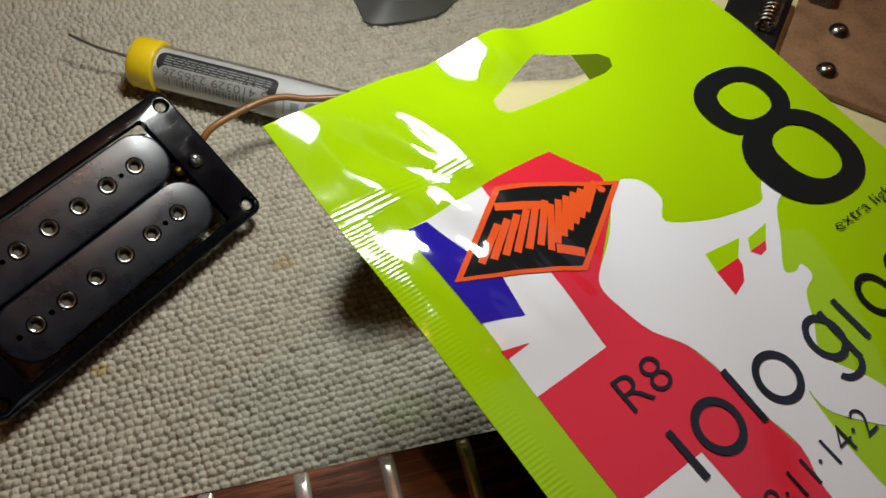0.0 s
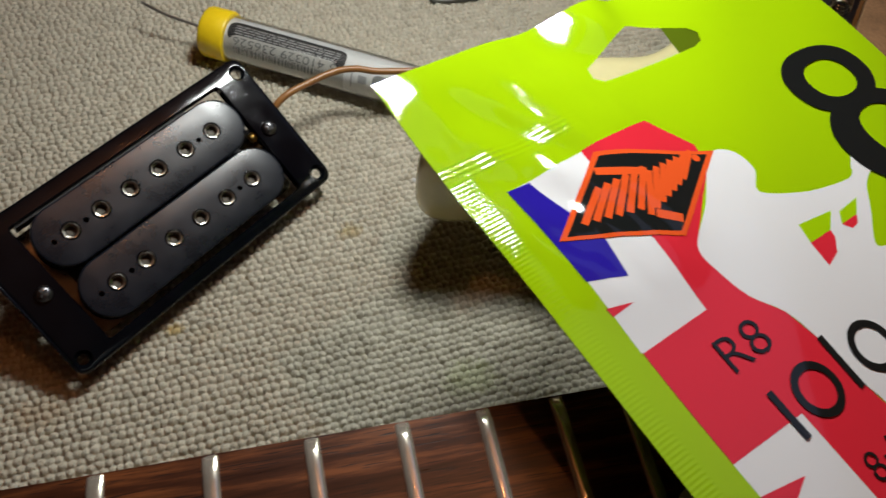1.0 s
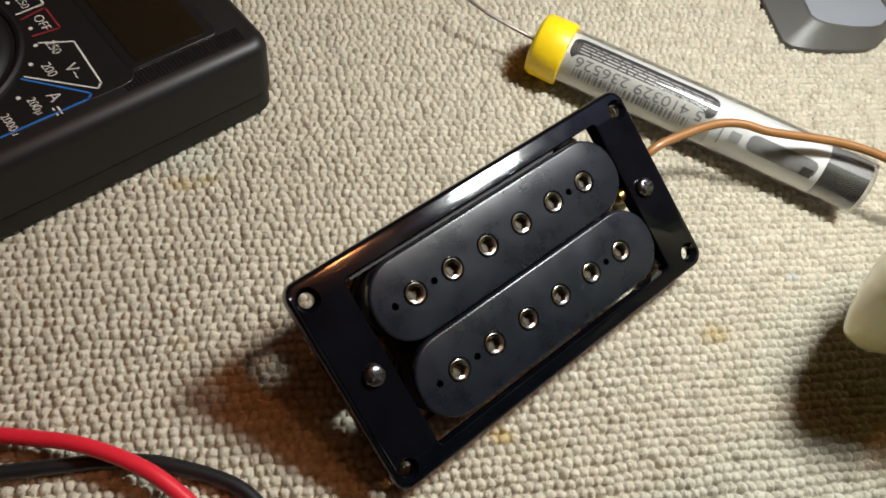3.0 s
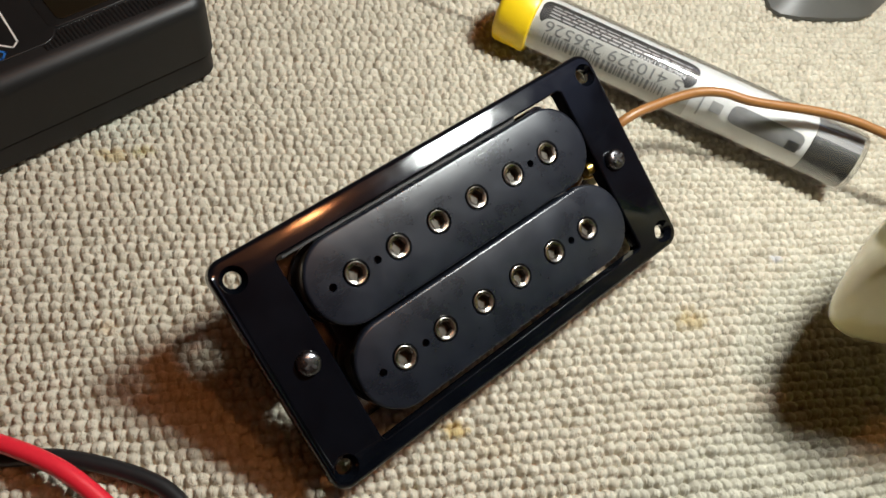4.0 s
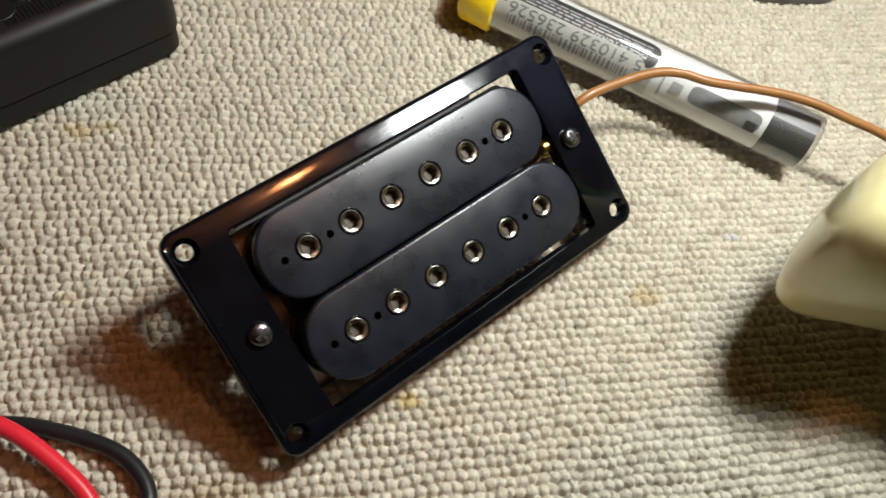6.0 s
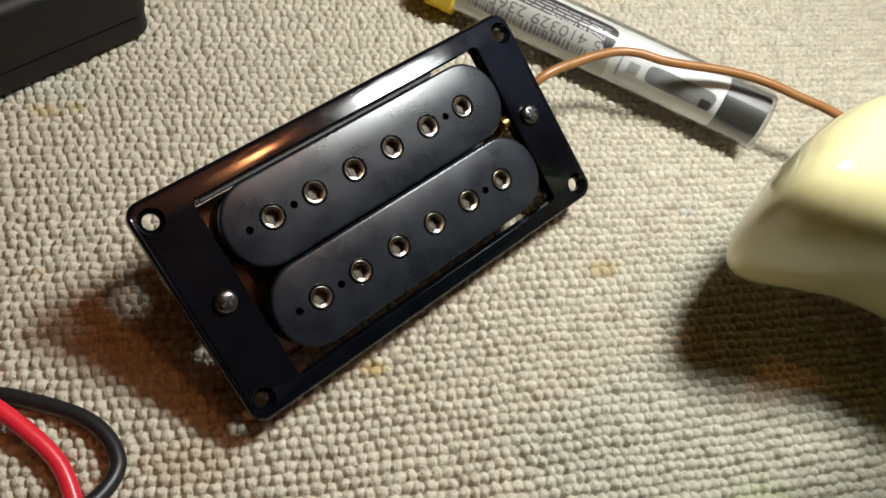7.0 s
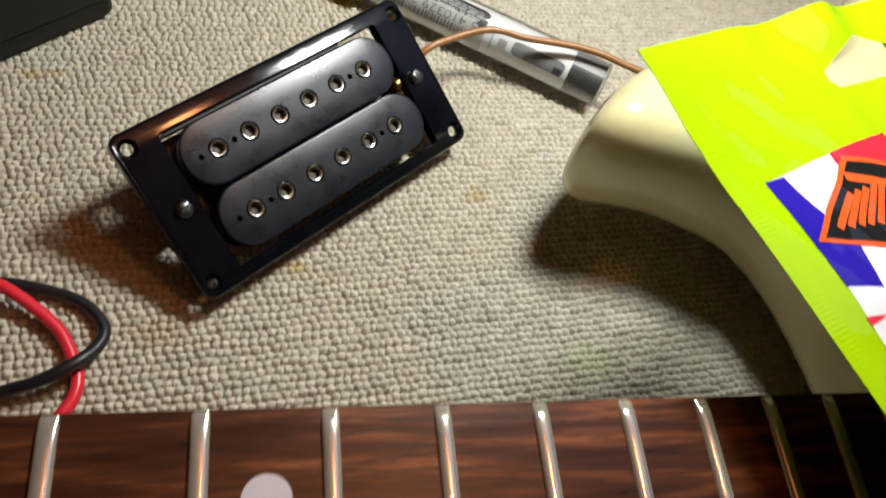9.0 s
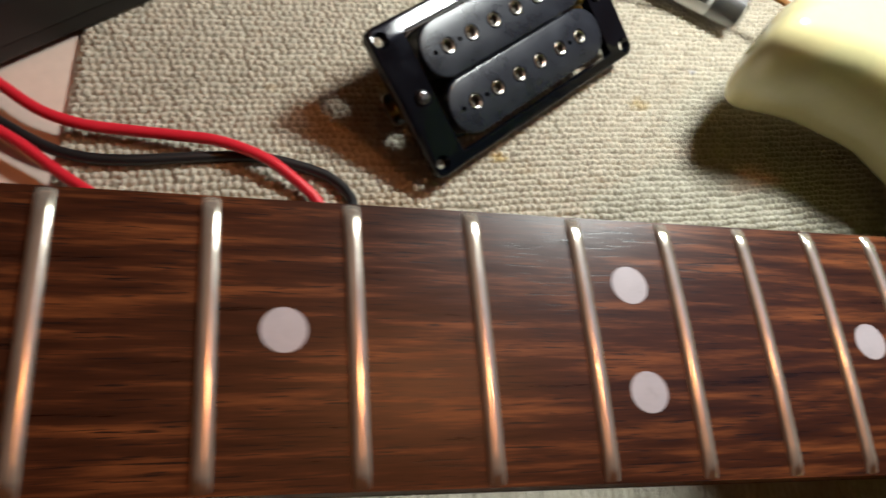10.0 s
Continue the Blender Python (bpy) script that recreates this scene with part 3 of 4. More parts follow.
# thin brown lead from the pickup
lead = tube([(20, 18, 7.0), (28, 31, 12), (34.5, 37.5, 19.0), (44.5, 43.2, 20.2), (53.4, 46.8, 20.6), (60, 47.3, 20.6), (66, 46.0, 20.2), (73, 45.4, 20.0), (80, 44.9, 20.0), (87, 43.9, 20.0), (94, 41.8, 20.0), (102, 38.4, 19.5), (109, 35.6, 19.0), (118, 31.5, 17), (130, 26, 10), (140, 24, 1.2)], 1.15, 12, 8)
tagged(part("pickup_lead", lead, BROWN_LEAD, None), "thin brown insulated wire arching over the solder tube", "wire")

# ---------------------------------------------------------------- the solder tube
TUBE_A, TUBE_B, TUBE_R = Vector((11.0, 82.7, 9.1)), Vector((97.9, 38.9, 8.4)), 8.9
way = (TUBE_B - TUBE_A).normalized()
side = Vector((-way.y, way.x, 0)).normalized()
over = way.cross(side)
if over.z < 0:
    over = -over
TUBE_M = Matrix((
    (way.x, side.x, over.x, TUBE_A.x * MM),
    (way.y, side.y, over.y, TUBE_A.y * MM),
    (way.z, side.z, over.z, TUBE_A.z * MM),
    (0, 0, 0, 1)))
TUBE_L, SLIM = (TUBE_B - TUBE_A).length, 0.89
solder = thing("solder_tube", TUBE_M, "clear plastic solder tube with yellow cap and printed label", "solder tube")


def along(profile, n=36):
    """A body turned about the tube's length; profile of (place along it, radius)."""
    bm = bmesh.new()
    loft(bm, [[P(s, SLIM * r * math.cos(2 * math.pi * i / n), SLIM * r * math.sin(2 * math.pi * i / n)) for i in range(n)] for s, r in profile])
    return bm


part("cap", along([(0, 2.0), (0, 8.6), (0.5, 9.5), (1.4, 10.0), (8.8, 10.1), (9.4, 9.8), (9.6, 9.2), (9.6, 8.2)]), YELLOW_CAP, solder, "yellow plastic cap")
shell = part("clear_shell", along([(7, TUBE_R), (TUBE_L - 1.2, TUBE_R), (TUBE_L - 0.3, TUBE_R - 0.4), (TUBE_L, TUBE_R - 1.4)]), CLEAR, solder, "clear plastic shell")
shell.visible_shadow = False


def on_tube(r):
    return lambda s, a: P(s, -SLIM * r * math.cos(radians(a - 20)), SLIM * r * math.sin(radians(a - 20)))


def tube_normal(co):
    return Vector((0, co.y, co.z)).normalized()


def outward(bm):
    bm.normal_update()
    for f in bm.faces:
        c = f.calc_center_median()
        if f.normal.dot(Vector((0, c.y, c.z))) < 0:
            f.normal_flip()
    return bm


def patch(s0, s1, a0, a1, corner=0.0, n=18, m=10, r=8.0):
    """A piece of the label on the round, with cut corners."""
    bm = bmesh.new()
    rows = []
    for i in range(n + 1):
        a = a0 + (a1 - a0) * i / n
        edge = min(i, n - i) / n * abs(a1 - a0) * math.pi / 180 * r
        cut = corner - math.sqrt(max(corner ** 2 - (corner - edge) ** 2, 0)) if corner and edge < corner else 0.0
        rows.append([bm.verts.new(on_tube(r)(s0 + cut + (s1 - s0 - 2 * cut) * k / m, a)) for k in range(m + 1)])
    for p, q in zip(rows, rows[1:]):
        for k in range(m):
            bm.faces.new((p[k], p[k + 1], q[k + 1], q[k]))
    return outward(bm)


def wrap_patch(name, s0, s1, a0, a1, lift, material, corner=0.0, label=""):
    return laid(name, patch(s0, s1, a0, a1, corner, r=7.8 + lift), material, solder, label, tube_normal)


# angles: 110 is the top of the tube, below it the near side
wrap_patch("label_sheet", 9.5, 84.5, -40, 196, 0.0, LABEL_WHITE, 0, "white paper label")
wrap_patch("label_film", 9.8, 53.8, -40, 70, 0.04, LABEL_FILM, 0, "see-through grey part of the label")
wrap_patch("label_panel", 10.4, 53.4, 60, 120, 0.08, LABEL_DARK, 3.0, "dark printed panel")
wrap_patch("barcode_panel", 11.6, 51.2, 20, 78, 0.16, LABEL_FILM, 3.0, "greyish barcode panel")
wrap_patch("label_foot", 84.6, 96.0, -40, 84, 0.02, LABEL_DARK, 0, "grey printed label end")
wrap_patch("label_foot_edge", 84.6, 96.0, 84, 196, 0.02, LABEL_MID)
wrap_patch("label_wedge", 64, 83, 34, 74, 0.08, LABEL_WEDGE, 2.0, "grey printed wedge")
wrap_patch("printed_mark", 79.4, 82.4, 34, 54, 0.2, LABEL_DARK)
wrap_patch("printed_line", 56.4, 56.9, 20, 70, 0.2, LABEL_GREY)
rb = random.Random(3)
s = 13.5
while s < 48:
    w = rb.choice((0.25, 0.25, 0.5, 0.7))
    wrap_patch("barcode_bar", s, s + w, 24, 46, 0.24, LABEL_MID)
    s += w + rb.choice((0.3, 0.5, 0.7))
for k, a in enumerate((81, 88.5, 96, 103.5)):
    s = 13.0
    while s < (34 if k == 0 else 50):
        w = rb.uniform(1.2, 4.0)
        wrap_patch("print_bar", s, min(s + w, 51), a, a + 3.2, 0.24, LABEL_GREY)
        s += w + 0.6


def tube_text(text, s_start, a_base, height, width, lift, material=LABEL_MID):
    """Letters that read from the tube's end towards the cap, upside down from the near side."""
    verts, faces = glyphs(text, height, width)
    k = 180 / math.pi / (7.8 + lift)
    bm = flat([], lambda x, y: on_tube(7.8 + lift)(s_start - x, a_base - y * k), 3.0, [(verts, [f[::-1] for f in faces])])
    return laid("printed_digits", outward(bm), material, solder, "", tube_normal)


tube_text("5 410329 236526", 50.6, 72, 3.2, 37.5, 0.28)
tube_text("MADE IN TAIWAN", 50.4, 84.5, 1.25, 15, 0.28, LABEL_WHITE)
wrap_patch("printed_mark", 59.0, 62.0, 40, 62, 0.2, LABEL_GREY)
part("solder_coil", along([(14, 2.6), (15, 3.2), (TUBE_L - 6, 3.2), (TUBE_L - 5, 2.4)]), SOLDER, solder, "coil of grey solder wire")
tip_line = [(30, 0, 0), (4, 0.5, 0), (-1, 0.4, 0.3), (-6, 0.2, 1.0), (-14, -0.2, 2.2), (-20, 0.2, 3.2), (-24.5, 0.9, 3.8)]
part("solder_end", tube(tip_line, 0.5, 8, 6), SOLDER, solder, "end of solder wire sticking out of the cap")

# ---------------------------------------------------------------- the multimeter
METER = Matrix(((0.638, 0.770, 0, -0.0608), (-0.770, 0.638, 0, 0.0592), (0, 0, 1, 0.0), (0, 0, 0, 1)))
meter = thing("multimeter", METER, "black pocket multimeter with dial and dark display", "multimeter")
part("lower_case", box_rounded(69, 125, 0.2, 8.2, 4.5, 0.4, -33.4, -62.5, 2.0), METER_BLACK, meter)
part("upper_case", box_rounded(70, 126, 8.6, 25, 5.0, 3.4, -33.4, -62.4, 0.2), METER_BLACK, meter)
part("face_plate", box_rounded(62, 92, 24.8, 25.25, 4, 0.2, -35, -77), METER_FACE, meter)
bezel = part("display_bezel", box_rounded(56, 23, 24.8, 25.35, 2, 0.3, -35, -20.6), METER_FACE, meter, "ribbed display surround")
part("display_window", box_rounded(50, 18, 25.2, 25.5, 1.4, 0.1, -33.4, -20.6), METER_GLASS, bezel, "dark brown display window")
for k in range(34):
    part("bezel_rib", box_rounded(4.6, 0.4, 24.9, 25.1, 0.15, 0.05, -4.3, -5.2 - k * 0.9), METER_FACE, bezel)
dial = lathe([(22.4, 25.0), (22.3, 25.9), (21.6, 26.3), (20.8, 26.1), (20.4, 25.6), (19.4, 25.6), (18.8, 26.6), (17.6, 27.2), (16.0, 27.4), (0.5, 27.4)], 56)
dial.transform(pose(-35 * MM, -67.9 * MM, 0))
knob = part("dial", dial, METER_BLACK, meter, "round black selector dial")
grip = box_rounded(33, 7, 27.2, 29.6, 3, 0.9)
grip.transform(pose(-35 * MM, -67.9 * MM, 0, 0, 0, 60))
part("dial_grip", grip, METER_BLACK, knob)


def face_print(name, outlines, material, extra=None, z=25.34):
    bm = flat(outlines, lambda x, y: P(x, y - 3.4, z), 60.0, extra)
    return laid(name, bm, material, meter)


def face_text(text, x, y, height):
    verts, faces = glyphs(text, height, None, 1.0, -0.01)
    w = max(v[0] for v in verts)
    face_print("printed_text", [], INK_WHITE, [([(a + x - w / 2, b + y - height / 2) for a, b in verts], faces)])


for text, x, y, h in (("OFF", -31.2, -37.6, 2.5), ("250", -22.6, -39.0, 2.4), ("200", -16.8, -42.8, 2.4), ("V~", -13.6, -38.6, 3.2), ("A", -8.9, -45.4, 3.2), ("200µ", -8.6, -50.0, 2.6), ("2000µ", -6.6, -56.4, 2.6), ("20m", -6.4, -64.0, 2.4), ("250", -39.6, -38.4, 2.2), ("200", -45.6, -41.4, 2.2)):
    face_text(text, x, y, h * 0.86)
face_print("printed_line", stroke([(-5.9, -46.2), (-3.8, -46.2)], 0.4) + stroke([(-5.9, -47.2), (-5.4, -47.2)], 0.4) + stroke([(-4.3, -47.2), (-3.8, -47.2)], 0.4), INK_WHITE)
face_print("printed_line", stroke([(-25.5, -41.0), (-22.0, -34.5), (-7.3, -35.4), (-6.1, -36.8), (-17.6, -48.0)], 0.42), INK_WHITE)
face_print("printed_line", stroke([(-17.3, -48.8), (-5.6, -38.6), (-4.4, -39.8), (-4.4, -90), (-22, -90)], 0.5), INK_BLUE)
face_print("printed_line", stroke([(-28.2, -41.2), (-27.6, -35.0), (-35.4, -35.0), (-34.5, -41.0)], 0.42), INK_RED)
face_print("printed_line", stroke([(-36.6, -41.2), (-36.8, -34.6), (-60, -34.6)], 0.42), INK_WHITE)
for x, y in ((-30.8, -40.6), (-25.2, -42.0), (-20.4, -45.4), (-12.6, -51.8), (-10.8, -57.4), (-41.2, -41.2), (-46.4, -44.2)):
    face_print("printed_dot", [circle(x, y, 0.5, 12)], INK_WHITE)

# ---------------------------------------------------------------- test leads
red = [(-190, -4, 6), (-160, -13, 5), (-146, -22, 4), (-135, -29.4, 4), (-124, -32.8, 4), (-112, -33.6, 4), (-99, -34.6, 5), (-87, -36.2, 6.2), (-75, -40.2, 6.0), (-66.5, -45.4, 4.5), (-60, -51, 3), (-56, -58, 2.2), (-54, -64, 2.2), (-55.5, -70.5, 2.2), (-62, -78, 2.2), (-75, -78, 2.2), (-95, -68, 2.2), (-124, -50.5, 3.2), (-143, -38, 5), (-175, -24, 5)]
tagged(part("test_lead", tube([(x, y, z - 0.4) for x, y, z in red], 1.62, 14, 7), RED_LEAD, None), "red rubber test lead looped on the cloth", "test lead", "meter test leads")
black = [(-190, -10, 2.2), (-160, -24, 2.2), (-144, -33.4, 2.2), (-129, -41, 2.2), (-114, -42.4, 2.2), (-94, -39.6, 2.2), (-84, -38.2, 1.9), (-73, -38.1, 2.0), (-60, -41.2, 2.2), (-53.4, -45, 2.4), (-49.6, -50.6, 3), (-50.6, -56, 4.4), (-54.6, -61, 6.6), (-62, -65, 5.6), (-71, -67.4, 3.4), (-84, -74, 2.2), (-110, -90, 2.2), (-150, -100, 2.2)]
tagged(part("test_lead", tube([(x, y, z - 0.4) for x, y, z in black], 1.58, 14, 7), BLACK_LEAD, None), "black rubber test lead looped on the cloth", "test lead", "meter test leads")

# ---------------------------------------------------------------- the guitar
guitar = thing("electric_guitar", pose(0, 0, 0), "cream electric guitar without strings lying on the cloth", "guitar")
OUTLINE = [(132.5, -80), (131.5, -69), (129.5, -58), (126, -46), (119.5, -32), (108, -24.5), (98, -20), (87, -17.8), (78.5, -16.2), (73, -14), (70.3, -10), (72, -5), (76, 0.5), (81, 6.5), (87, 11.5), (94, 15.8), (104, 19), (118, 20.5), (132, 19.5), (144, 19), (154, 24), (163, 34), (176, 57), (205, 82), (270, 104), (360, 108), (430, 84), (462, 20), (462, -70), (440, -160), (380, -214), (300, -232), (220, -230), (160, -240), (112, -242), (84, -226), (86, -204), (102, -190), (116, -174), (126, -152), (131, -120)]
SPINE = [(92, -1), (115, -4), (142, -16), (158, -48), (164, -100)]


def smooth_loop(pts, sub=4):
    out = []
    n = len(pts)
    for i in range(n):
        a, b, c, d = (Vector((*pts[(i + k) % n], 0)) for k in (-1, 0, 1, 2))
        for k in range(sub):
            t = k / sub
            v = 0.5 * ((2 * b) + (c - a) * t + (2 * a - 5 * b + 4 * c - d) * t * t + (3 * b - a - 3 * c + d) * t ** 3)
            out.append((v.x, v.y))
    return out


def inset_loop(pts, d):
    n = len(pts)
    area = sum(pts[i][0] * pts[(i + 1) % n][1] - pts[(i + 1) % n][0] * pts[i][1] for i in range(n))
    sgn = 1 if area > 0 else -1
    out = []
    for i in range(n):
        (x0, y0), (x1, y1) = pts[i - 2], pts[(i + 2) % n]
        l = math.hypot(x1 - x0, y1 - y0) or 1
        px, py = pts[i]
        nx, ny = -sgn * (y1 - y0) / l, sgn * (x1 - x0) / l
        if px < 172 and py > -95:
            # along the horn the edge rolls in towards its middle line
            best = None
            for (ax, ay), (bx, by) in zip(SPINE, SPINE[1:]):
                k = min(max(((px - ax) * (bx - ax) + (py - ay) * (by - ay)) / ((bx - ax) ** 2 + (by - ay) ** 2), 0), 1)
                qx, qy = ax + (bx - ax) * k - px, ay + (by - ay) * k - py
                far = math.hypot(qx, qy)
                if best is None or far < best[0]:
                    best = (far, qx / far, qy / far)
            keep = min(max((px - 150) / 22, 0), 1)
            nx, ny = best[1] * (1 - keep) + nx * keep, best[2] * (1 - keep) + ny * keep
        out.append((px + nx * d, py + ny * d))
    return out


loop = smooth_loop(OUTLINE)
bm = bmesh.new()
BODY_LOW, BODY_TOP = 5.0, 53.0
rings = []
for d, z in ((13, 12.0), (9, 12.6), (5.6, 14.2), (3.0, 17.0), (1.2, 20.8), (0.3, 25), (0, 30), (0, 37), (0.4, 42), (1.6, 46.4), (3.8, 49.6), (6.8, 51.7), (10.2, 52.7), (13.5, 53.0)):
    rings.append(at_z(inset_loop(loop, d), z))
rows = loft(bm, rings, False, False)
for row in (rows[0], rows[-1]):
    bmesh.ops.triangle_fill(bm, use_beauty=True, use_dissolve=False, edges=[bm.edges.get((row[i], row[(i + 1) % len(row)])) for i in range(len(row))])
part("body", bm, CREAM, guitar, "cream lacquered body with rounded horn", sharp=60)

NECK_W = Vector((0.99721, 0.04145, -0.06207)).normalized()
NECK_N = Vector((0.0742, -0.0512, 0.9959)).normalized()
NECK_N = (NECK_N - NECK_W * NECK_N.dot(NECK_W)).normalized()
NECK_S = NECK_N.cross(NECK_W)
NECK = Matrix((
    (NECK_W.x, NECK_S.x, NECK_N.x, 0.0008),
    (NECK_W.y, NECK_S.y, NECK_N.y, -0.0934),
    (NECK_W.z, NECK_S.z, NECK_N.z, 0.0754),
    (0, 0, 0, 1)))


def neck_width(s):
    return 48.9 + 0.022 * s


def crown(q):
    """Rise of the rounded board; q runs from -1 to 1 across."""
    return 0.85 * (1 - q * q)


def fret_at(n):
    return 648 * (1 - 2 ** (-n / 12)) - 324


bm = bmesh.new()
rings = []
for i in range(61):
    s0 = -322 + (486 + 4 - 324 + 322) * i / 60
    w = neck_width(s0)
    top = [P(s0, -w * k / 16, crown(2 * k / 16 - 1)) for k in range(17)]
    low = [P(s0, -w, -0.8), P(s0, -w, -5.5), P(s0, 0, -5.5), P(s0, 0, -0.8)]
    rings.append(top + low)
loft(bm, rings)
board = part("fretboard", bm, ROSEWOOD, guitar, "dark rosewood fretboard", sharp=40)
board.matrix_basis = NECK
bm = bmesh.new()
rings = []
for i in range(41):
    s0 = -322 + 440 * i / 40
    w = neck_width(s0)
    rings.append([P(s0, -w / 2 + (w / 2 + 0.05) * (1 if k < 10 else -1) * abs(math.cos(math.pi * k / 20)) ** 0.45, -5.5 - 15.5 * math.sin(math.pi * k / 20) ** 0.9) for k in range(21)])
loft(bm, rings)
neck = part("neck", bm, NECK_SIDE, guitar, "dark neck back", sharp=50)
neck.matrix_basis = NECK
heel = box_rounded(60, 46, -20.5, -5.6, 5, 1, 142, -25)
part("neck_heel", heel, NECK_SIDE, guitar).matrix_basis = NECK

for n in range(1, 25):
    s0 = fret_at(n)
    w = neck_width(s0)
    bm = bmesh.new()
    rings = []
    for k in range(19):
        q = -1 + 2 * k / 18
        y = -w / 2 + (w / 2 - 0.15) * -q
        sink = 0.9 if k in (0, 18) else 0.0
        base_z = crown(q)
        rings.append([P(s0 + 1.45 * math.cos(math.pi * j / 8), y, base_z - 0.15 + (1.05 - sink) * math.sin(math.pi * j / 8) ** 0.6) for j in range(9)])
    loft(bm, rings)
    part("fret", bm, FRET_METAL, board, "rounded nickel fret" if n == 1 else "", sharp=70)

for n, offs in ((3, (0,)), (5, (0,)), (7, (0,)), (9, (0,)), (12, (-10, 10)), (15, (0,)), (17, (0,)), (19, (0,)), (21, (0,)), (24, (-10, 10))):
    s0 = (fret_at(n) + fret_at(n - 1)) / 2
    for o in offs:
        c = -neck_width(s0) / 2 + o + 0.8
        bm = bmesh.new()
        rows = []
        for r, lift in ((3.7, -0.1), (3.7, 0.03), (2.6, 0.035), (1.5, 0.035), (0.05, 0.035)):
            rows.append([P(s0 + x, c + y, crown(2 * (-(c + y)) / neck_width(s0) - 1) + lift) for x, y in circle(0, 0, r, 36)])
        loft(bm, rows)
        part("inlay_dot", bm, PEARL, board, "white pearl inlay dot" if n == 3 else "")

# worn copper plate, screws and springs let into the body
plate_m = pose(0.2156, 0.0018, 0.0532, 0, 0, 51)
fitting = part("copper_plate", box_rounded(71, 59, 0, 2.2, 3, 0.5, 26.5, -15.5), COPPER, guitar, "tarnished copper plate on the body")
fitting.matrix_basis = plate_m
for sx, sy in ((0, 0), (19.6, 0), (0, -28), (19.6, -28)):
    dome = lathe([(3.0, 2.2), (3.1, 2.6), (2.5, 3.7), (1.4, 4.5), (0.2, 4.7)], 24)
    dome.transform(pose(sx * MM, sy * MM, 0))
    part("plate_screw", dome, STEEL, fitting, "domed chrome screw")
block = box_rounded(30, 18, 0, 4.5, 2, 1, 12, 25)
part("spring_block", block, METER_BLACK, fitting, "black block")
coil = [(3 + 16 * a / 70, 21.5 + 2.6 * math.cos(a * 0.75), 6.9 + 2.6 * math.sin(a * 0.75)) for a in range(71)]
part("spring", tube(coil, 0.6, 8, 2), STEEL, fitting, "bright coil spring")
lug = box_rounded(9, 7, 2.2, 6.5, 1, 0.8, 33, 8)
part("metal_lug", lug, DARK_STEEL, fitting, "dark metal lug")

# ---------------------------------------------------------------- the packet of strings
PU, PV = Vector((0.90614, 0.41166, -0.09713)), Vector((-0.40982, 0.91133, 0.03907))
PN = PU.cross(PV).normalized()
PACK = Matrix(((PU.x, PV.x, PN.x, 0.05434), (PU.y, PV.y, PN.y, -0.03187), (PU.z, PV.z, PN.z, 0.09517), (0, 0, 0, 1)))
packet = thing("string_packet", PACK, "glossy lime green string packet lying on the cream guitar", "string packet")
PACK_W, PACK_H = 121.0, 152.0


def curl(u, v):
    """How far the corner by the guitar's horn bends up."""
    return math.exp(-(u / 24) ** 2 - (v / 29) ** 2)


def swell(u, v):
    """Height of the packet's front over its plane, in mm."""
    z = 1.6 * math.exp(-((u - 30) / 34) ** 2 - ((v + 50) / 34) ** 2)
    z += 3.6 * curl(u, v)
    z += 2.2 * math.exp(-((u - 48) / 17) ** 2 - (v / 10) ** 2)
    near = math.exp(-((u - 24) / 20) ** 2 - ((v + 34) / 22) ** 2)
    z += near * (1.5 * noise.noise(Vector((u / 13, v / 17, 3.1))) + 0.5 * noise.noise(Vector((u / 6, v / 5, 7.7))))
    top = math.exp(-((v + 8) / 12) ** 2)
    z += 0.8 * top * math.sin(u * 0.085 + 0.4)
    z += 0.5 * math.sin(u * 0.06 + v * 0.045) + 0.25 * math.sin(u * 0.13 - v * 0.09 + 2)
    # a shallow wrinkled dent beside the emblem and a flat fold at the upper edge
    k = math.exp(-(((u - 20) / 21) ** 2 + ((v + 35) / 27) ** 2) ** 2)
    dent = 1.1 + 0.0022 * (u - 8) ** 2 + 0.0022 * (v + 26) ** 2 + 0.85 * noise.noise(Vector((u / 6.5 + 0.25 * v / 6.5, v / 15, 3.1))) + 0.16 * noise.noise(Vector((u / 3.2, v / 8, 7.7)))
    z += k * (dent - z)
    k = math.exp(-(abs((u - 47) / 13) ** 3 + abs((v + 2) / 10) ** 3))
    z += k * (1.7 + 0.26 * (u - 47) + 0.07 * (v + 3) - z)
    return z


def pack(lift):
    return lambda u, v: P(u - 1.8 * curl(u, v), v - 2.6 * curl(u, v), swell(u, v) + lift)


def pack_normal(co):
    u, v, e = co.x / MM, co.y / MM, 0.2
    return Vector((-(swell(u + e, v) - swell(u - e, v)) / (2 * e), -(swell(u, v + e) - swell(u, v - e)) / (2 * e), 1)).normalized()


